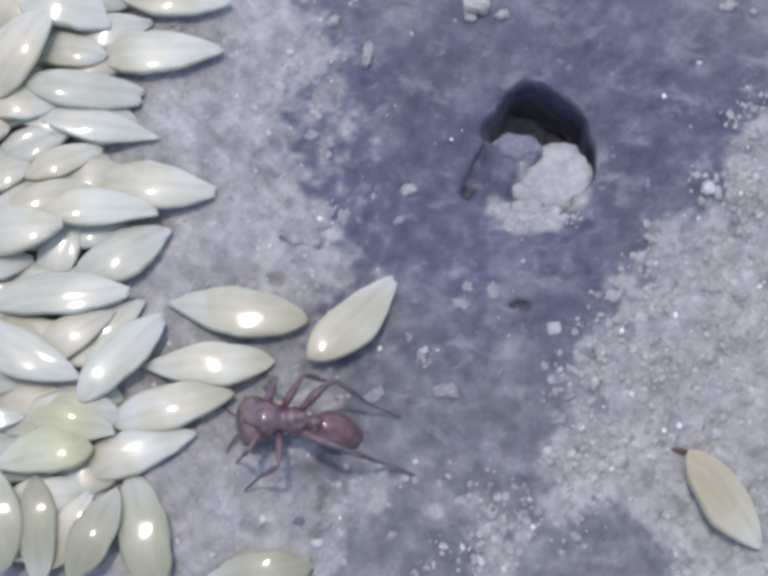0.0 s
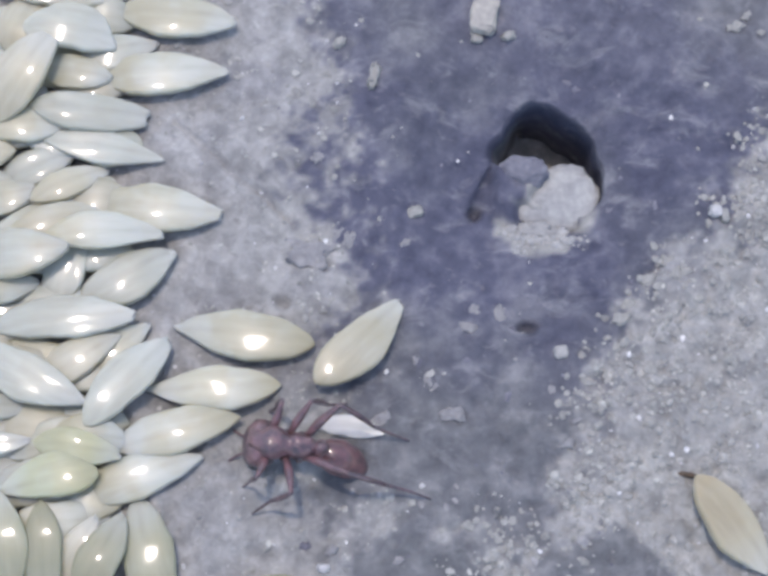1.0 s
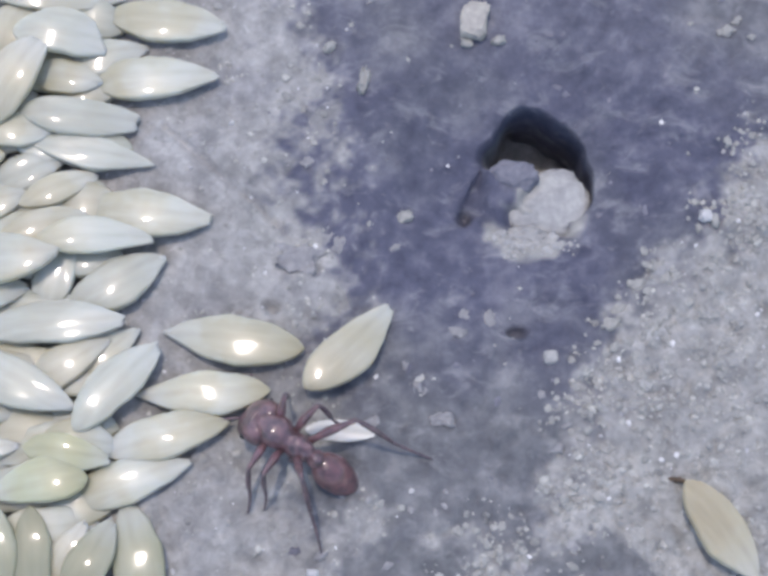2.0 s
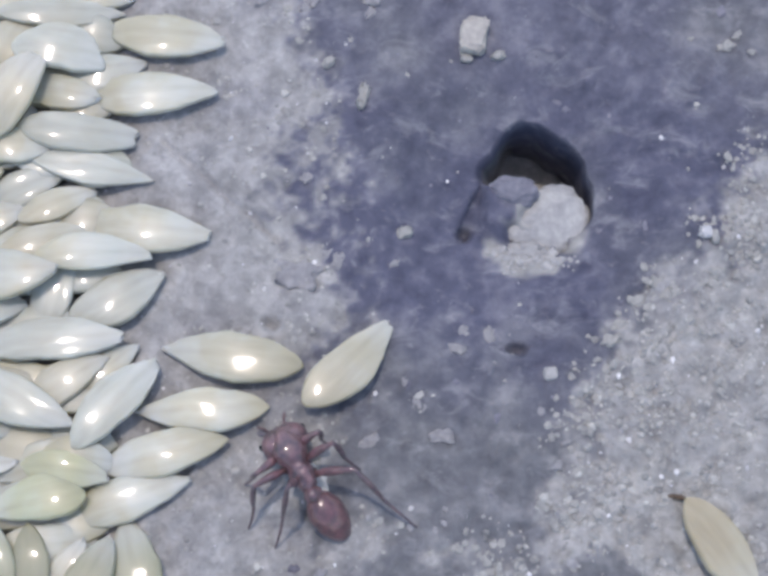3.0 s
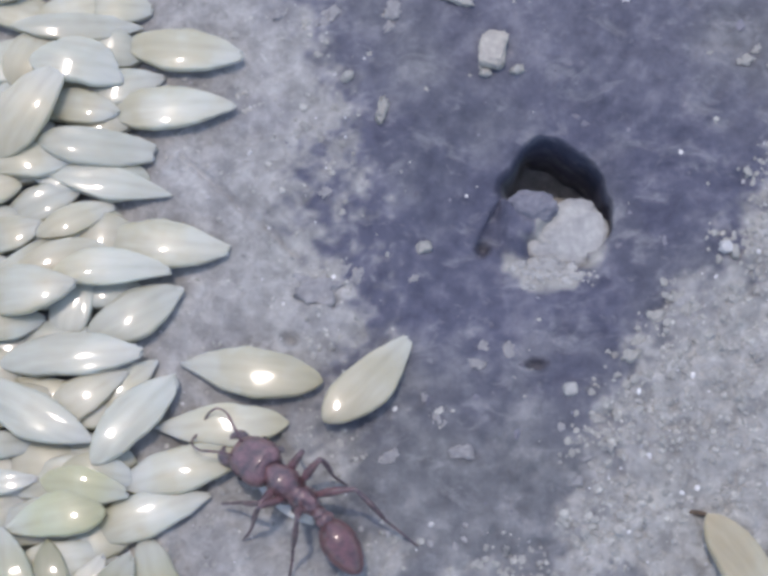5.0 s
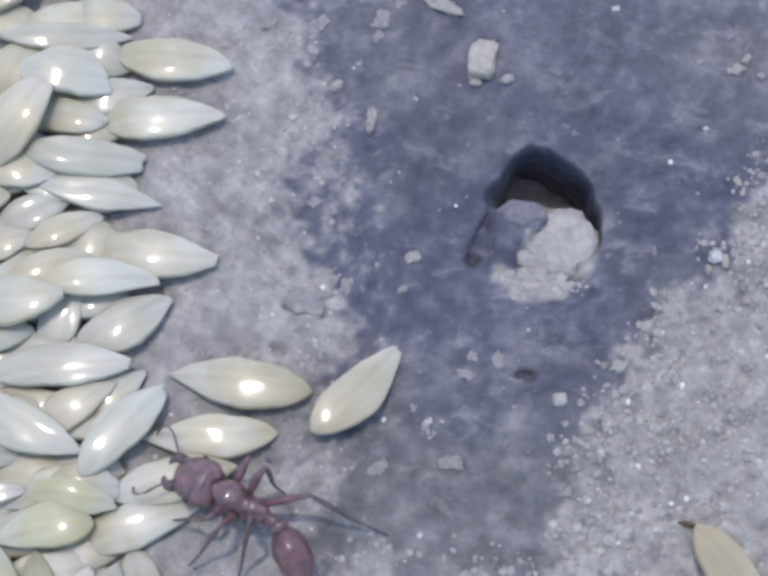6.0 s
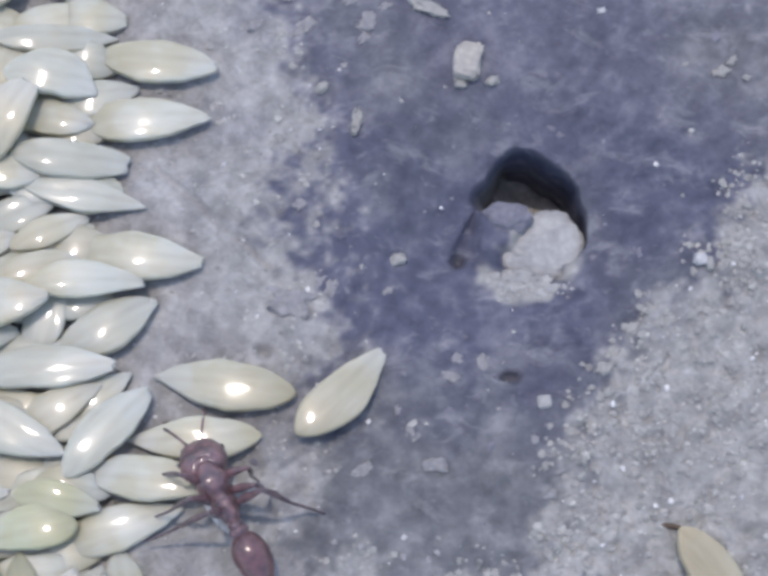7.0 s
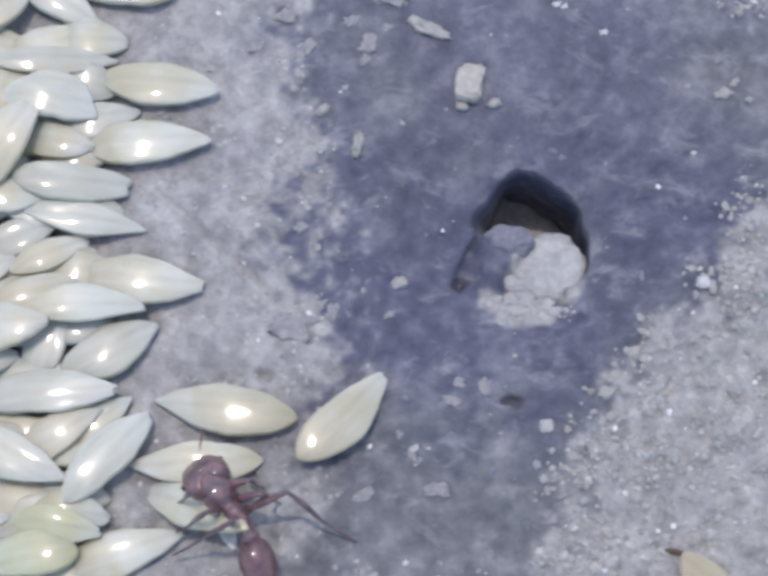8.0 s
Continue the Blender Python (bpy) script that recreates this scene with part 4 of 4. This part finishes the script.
    for side, s in (("L", 1), ("R", -1)):
        for pair, name, hx, hy, fe, ti, ta in (("F", "front_leg", 1.15, 0.5, 2.9, 2.2, 2.1), ("M", "middle_leg", 0.05, 0.55, 3.4, 2.5, 2.5), ("H", "hind_leg", -0.95, 0.5, 4.3, 3.7, 3.5)):
            part("coxa", blob("coxa", 0.55, 0.36, 0.40, CHITIN_DARK, 48, 0.08, 1, 10, 14), ant, pose((hx - 0.05) * MM, s * (hy + 0.12) * MM, 1.72 * MM, 0, 30, s * 60))
            legs[side + pair] = leg_parts(ant, name, (hx, s * hy, 1.75), fe, ti, ta)
    return ant, head, gaster, feelers, legs


ANT, HEAD, GASTER_PART, FEELERS, LEGS = make_ant()

husk = seed_mesh(4.7, 1.55, 0.4, 77, HUSK, 0.2, 0.15)[0]
FLAKE = tagged(new("husk_flake", husk), "white papery scrap of seed husk by the ant's legs", "husk")

# ---- what moves ----
# seconds, x, y (mm) and heading of the ant
ANT_WAY = [
    (0.0, -6.48, -11.45, 175),
    (0.5, -6.02, -11.01, 175),
    (1.0, -6.47, -11.49, 174),
    (1.2, -6.48, -11.41, 173),
    (1.5, -6.17, -11.01, 169),
    (1.8, -6.21, -10.64, 150),
    (2.1, -5.44, -10.88, 143),
    (2.7, -5.08, -10.96, 124),
    (3.3, -4.99, -11.51, 113),
    (3.5, -4.92, -11.33, 111),
    (3.9, -4.28, -11.64, 111),
    (4.1, -4.51, -11.61, 116),
    (4.3, -5.07, -11.62, 129),
    (4.5, -5.60, -12.05, 132),
    (4.7, -5.58, -11.90, 135),
    (5.2, -7.25, -11.99, 141),
    (5.8, -8.86, -11.97, 150),
    (6.0, -9.14, -12.10, 150),
    (6.5, -10.37, -11.06, 130),
    (6.8, -10.03, -11.28, 123),
    (7.0, -9.61, -11.38, 119),
    (7.5, -9.29, -10.75, 125),
    (8.0, -9.20, -10.32, 128),
]
# seconds, gaster bend, gaster tuck, head turn, head nod, how high the ant stands (mm)
ANT_BEND = [(0.0, -6, 40, 10, 68, 0.41), (0.5, -8, 40, 6, 68, 0.41), (1.0, -12, 40, 0, 68, 0.41), (1.5, -16, 40, 4, 62, 0.32), (1.8, -6, 42, 0, 54, 0.23), (2.1, 5, 40, -4, 52, 0.23),
            (2.7, 10, 38, 0, 60, 0.23), (3.5, 14, 34, 4, 72, 0.27), (3.9, 2, 34, 8, 60, 0.23), (4.3, -6, 26, 8, 34, 0.14), (4.7, -11, 14, 6, 18, 0.14), (5.3, -20, 10, 10, 12, 0.23),
            (5.8, -30, 8, 8, 12, 0.27), (6.0, -32, 8, 6, 12, 0.27), (6.5, -8, 14, 4, 26, 0.32), (7.0, 0, 16, -4, 40, 0.36), (7.5, -12, 20, 2, 46, 0.36), (8.0, -21, 22, 2, 48, 0.36)]
# seconds, x, y (mm) where each foot stands, and degrees by which its knee leans: front, middle and hind legs of the right and the left side
FEET = {
    "RF": [(0.0, -7.4, -8.3, -15), (1.3, -7.6, -8.6, -20), (2.1, -5.4, -7.3, 0), (3.3, -2.4, -10.2, 5), (4.0, -1.9, -10.2, 5), (4.7, -4.6, -9.2, 0), (5.8, -10.1, -9.8, -30), (6.3, -8.6, -10.0, -10), (6.8, -7.4, -10.3, 5), (7.5, -6.8, -9.4, 5), (8.0, -6.9, -8.9, 0)],
    "RM": [(0.0, -2.6, -8.2, 15), (1.3, -2.3, -8.4, 15), (2.1, -1.5, -9.8, 20), (3.3, -0.6, -11.7, 15), (4.0, -0.4, -11.9, 15), (4.7, -1.8, -11.4, 18), (5.8, -6.2, -11.1, 25), (6.8, -5.9, -11.0, 0), (7.5, -5.8, -10.4, 0), (8.0, -5.8, -9.9, 0)],
    "RH": [(0.0, 1.6, -10.8, 25), (1.3, 2.0, -10.9, 25), (2.1, 4.1, -11.9, 25), (3.3, 2.6, -16.1, 15), (4.0, 2.5, -16.0, 15), (4.7, 1.8, -15.7, 18), (5.8, 1.2, -14.3, 20), (6.8, -2.9, -12.3, 5), (7.5, -0.7, -12.7, 20), (8.0, -0.7, -12.5, 25)],
    "LF": [(0.0, -9.6, -14.0, 15), (1.3, -9.4, -14.1, 15), (2.1, -8.4, -15.3, -15), (3.3, -8.8, -11.2, 20), (4.0, -8.8, -10.3, 30), (4.7, -10.6, -12.0, 25), (5.8, -13.5, -13.5, 25), (6.8, -14.6, -9.6, 5), (7.5, -13.0, -10.5, 0), (8.0, -13.0, -10.1, 0)],
    "LM": [(0.0, -9.0, -15.9, 30), (1.3, -8.7, -15.7, 35), (2.1, -7.3, -15.1, -10), (3.3, -8.7, -15.2, -15), (4.0, -8.7, -14.6, -15), (4.7, -9.3, -14.4, -10), (5.8, -12.2, -16.4, 5), (6.8, -14.3, -13.0, 0), (7.5, -12.4, -12.2, 10), (8.0, -12.7, -12.0, 5)],
    "LH": [(0.0, 2.5, -14.8, -10), (1.3, 2.7, -15.1, -10), (1.8, -2.6, -17.4, 0), (2.1, -3.7, -18.2, 0), (3.3, -7.2, -16.0, 0), (4.0, -7.3, -15.3, 0), (4.7, -6.8, -17.5, 3), (5.8, -8.4, -17.7, 5), (6.4, -13.0, -15.6, 5), (6.8, -15.1, -14.6, 5), (7.5, -12.6, -13.8, 10), (8.0, -12.9, -13.5, 10)],
}
FLAKE_WAY = [(0.0, -5.2, -11.4, 0), (0.5, -3.6, -10.9, -6), (0.9, -2.35, -10.0, -8), (1.5, -2.2, -9.9, -6), (2.2, -2.4, -9.9, -4), (2.8, -3.8, -11.4, -35),
             (3.3, -4.6, -12.2, -68), (3.9, -4.6, -12.1, -70), (4.7, -6.3, -12.4, -46), (5.8, -9.4, -12.0, -32), (6.5, -10.6, -11.4, -52), (7.5, -9.8, -11.5, -66), (8.0, -9.8, -10.8, -66)]
SEED_WAY = [
    (0.0, -14.01, -10.34, 1.14, -166, 1, 2),
    (6.4, -14.01, -10.34, 1.14, -166, 1, 2),
    (6.6, -14.07, -10.35, 1.19, -168, 1, 2),
    (6.8, -14.87, -10.04, 1.49, -178, 3, 4),
    (7.0, -14.46, -10.2, 1.75, -187, 7, 5),
    (7.2, -13.40, -10.60, 1.90, -196, 13, 6),
    (7.5, -11.18, -10.34, 1.75, -200, 20, 8),
    (8.0, -11.40, -10.40, 1.85, -203, 27, 10),
]


def at(rows, t):
    """The row at t, on a smooth line through the rows."""
    times = [r[0] for r in rows]
    k = min(max(int(np.searchsorted(times, t, "right")) - 1, 0), len(rows) - 2)

    def slope(i, j):
        a, b = max(i - 1, 0), min(i + 1, len(rows) - 1)
        return (rows[b][j] - rows[a][j]) / (times[b] - times[a])
    h = times[k + 1] - times[k]
    u = min(max((t - times[k]) / h, 0.0), 1.0)
    return [(2 * u ** 3 - 3 * u * u + 1) * rows[k][j] + (u ** 3 - 2 * u * u + u) * h * slope(k, j)
            + (3 * u * u - 2 * u ** 3) * rows[k + 1][j] + (u ** 3 - u * u) * h * slope(k + 1, j) for j in range(1, len(rows[0]))]


def ant_pose(t):
    x, y, turn = at(ANT_WAY, t)
    return pose(x * MM, y * MM, (0.15 + at(ANT_BEND, t)[4]) * MM, 0, 0, turn)


def leg_pose(hip, femur, reach, foot, lean):
    """Thigh and shank poses that bring the foot to a place, all in the ant's space (mm), with the knee raised and leaning over."""
    way = foot - hip
    far = min(max(way.length, abs(femur - reach) + 0.4), 0.985 * (femur + reach))
    way.normalize()
    side = Vector((0, 0, 1)).cross(way).normalized()
    up = way.cross(side)
    up, side = up * math.cos(lean) + side * math.sin(lean), side * math.cos(lean) - up * math.sin(lean)
    lift = math.acos((femur ** 2 + far ** 2 - reach ** 2) / (2 * femur * far))
    knee = math.pi - math.acos((femur ** 2 + reach ** 2 - far ** 2) / (2 * femur * reach))
    x = way * math.cos(lift) + up * math.sin(lift)
    z = x.cross(side)
    turned = Matrix((x, side, z)).transposed().to_4x4()
    return Matrix.Translation(hip * MM) @ turned, pose(femur * MM, 0, 0, 0, math.degrees(knee), 0)


def motions():
    ticks = [k * 0.1 for k in range(81)]
    walk(ANT, [(t, ant_pose(t)) for t in ticks])
    walk(HEAD, [(t, pose((2.1 - 0.011 * nod) * MM, 0, 2.45 * MM, 0, nod, turn)) for t, bend, tuck, turn, nod, high in ANT_BEND])
    walk(GASTER_PART, [(t, pose((-2.85 + 0.020 * tuck) * MM, 0, 2.25 * MM, 0, 0, bend) @ pose(0, 0, 0, 0, -tuck, 0)) for t, bend, tuck, turn, nod, high in ANT_BEND])
    for name, (thigh, shank, foot, hip, femur, reach) in LEGS.items():
        rows = []
        for t in ticks:
            x, y, lean = at(FEET[name], t)
            ground_z = float(height(np.array([x]), np.array([y]))[0]) + 0.1 + 1.1 * float(step(-9.8, -11.2, x))      # the heap of seeds stands higher
            target = ant_pose(t).inverted() @ Vector((x * MM, y * MM, ground_z * MM))
            rows.append((t, *leg_pose(hip, femur, reach, target / MM, radians(lean))))
        walk(thigh, [(t, upper) for t, upper, lower in rows])
        walk(shank, [(t, lower) for t, upper, lower in rows])
        walk(foot, [(t, lower) for t, upper, lower in rows])
    for base, s in FEELERS:
        walk(base, [(t, pose(2.6 * MM, s * 0.5 * MM, 0.6 * MM, 0, 6 * math.sin(2.3 * t + s), 12 * math.sin(3.1 * t + 1.7 * s))) for t in ticks[::2]])
    walk(FLAKE, [(t, pose(x * MM, y * MM, 0.55 * MM, 3, 2, turn)) for t, x, y, turn in FLAKE_WAY])
    walk(WORKED_SEED, [(t, pose(x * MM, y * MM, z * MM, 0, 0, turn) @ pose(0, 0, 0, roll, tip, 0)) for t, x, y, z, turn, tip, roll in SEED_WAY])


motions()
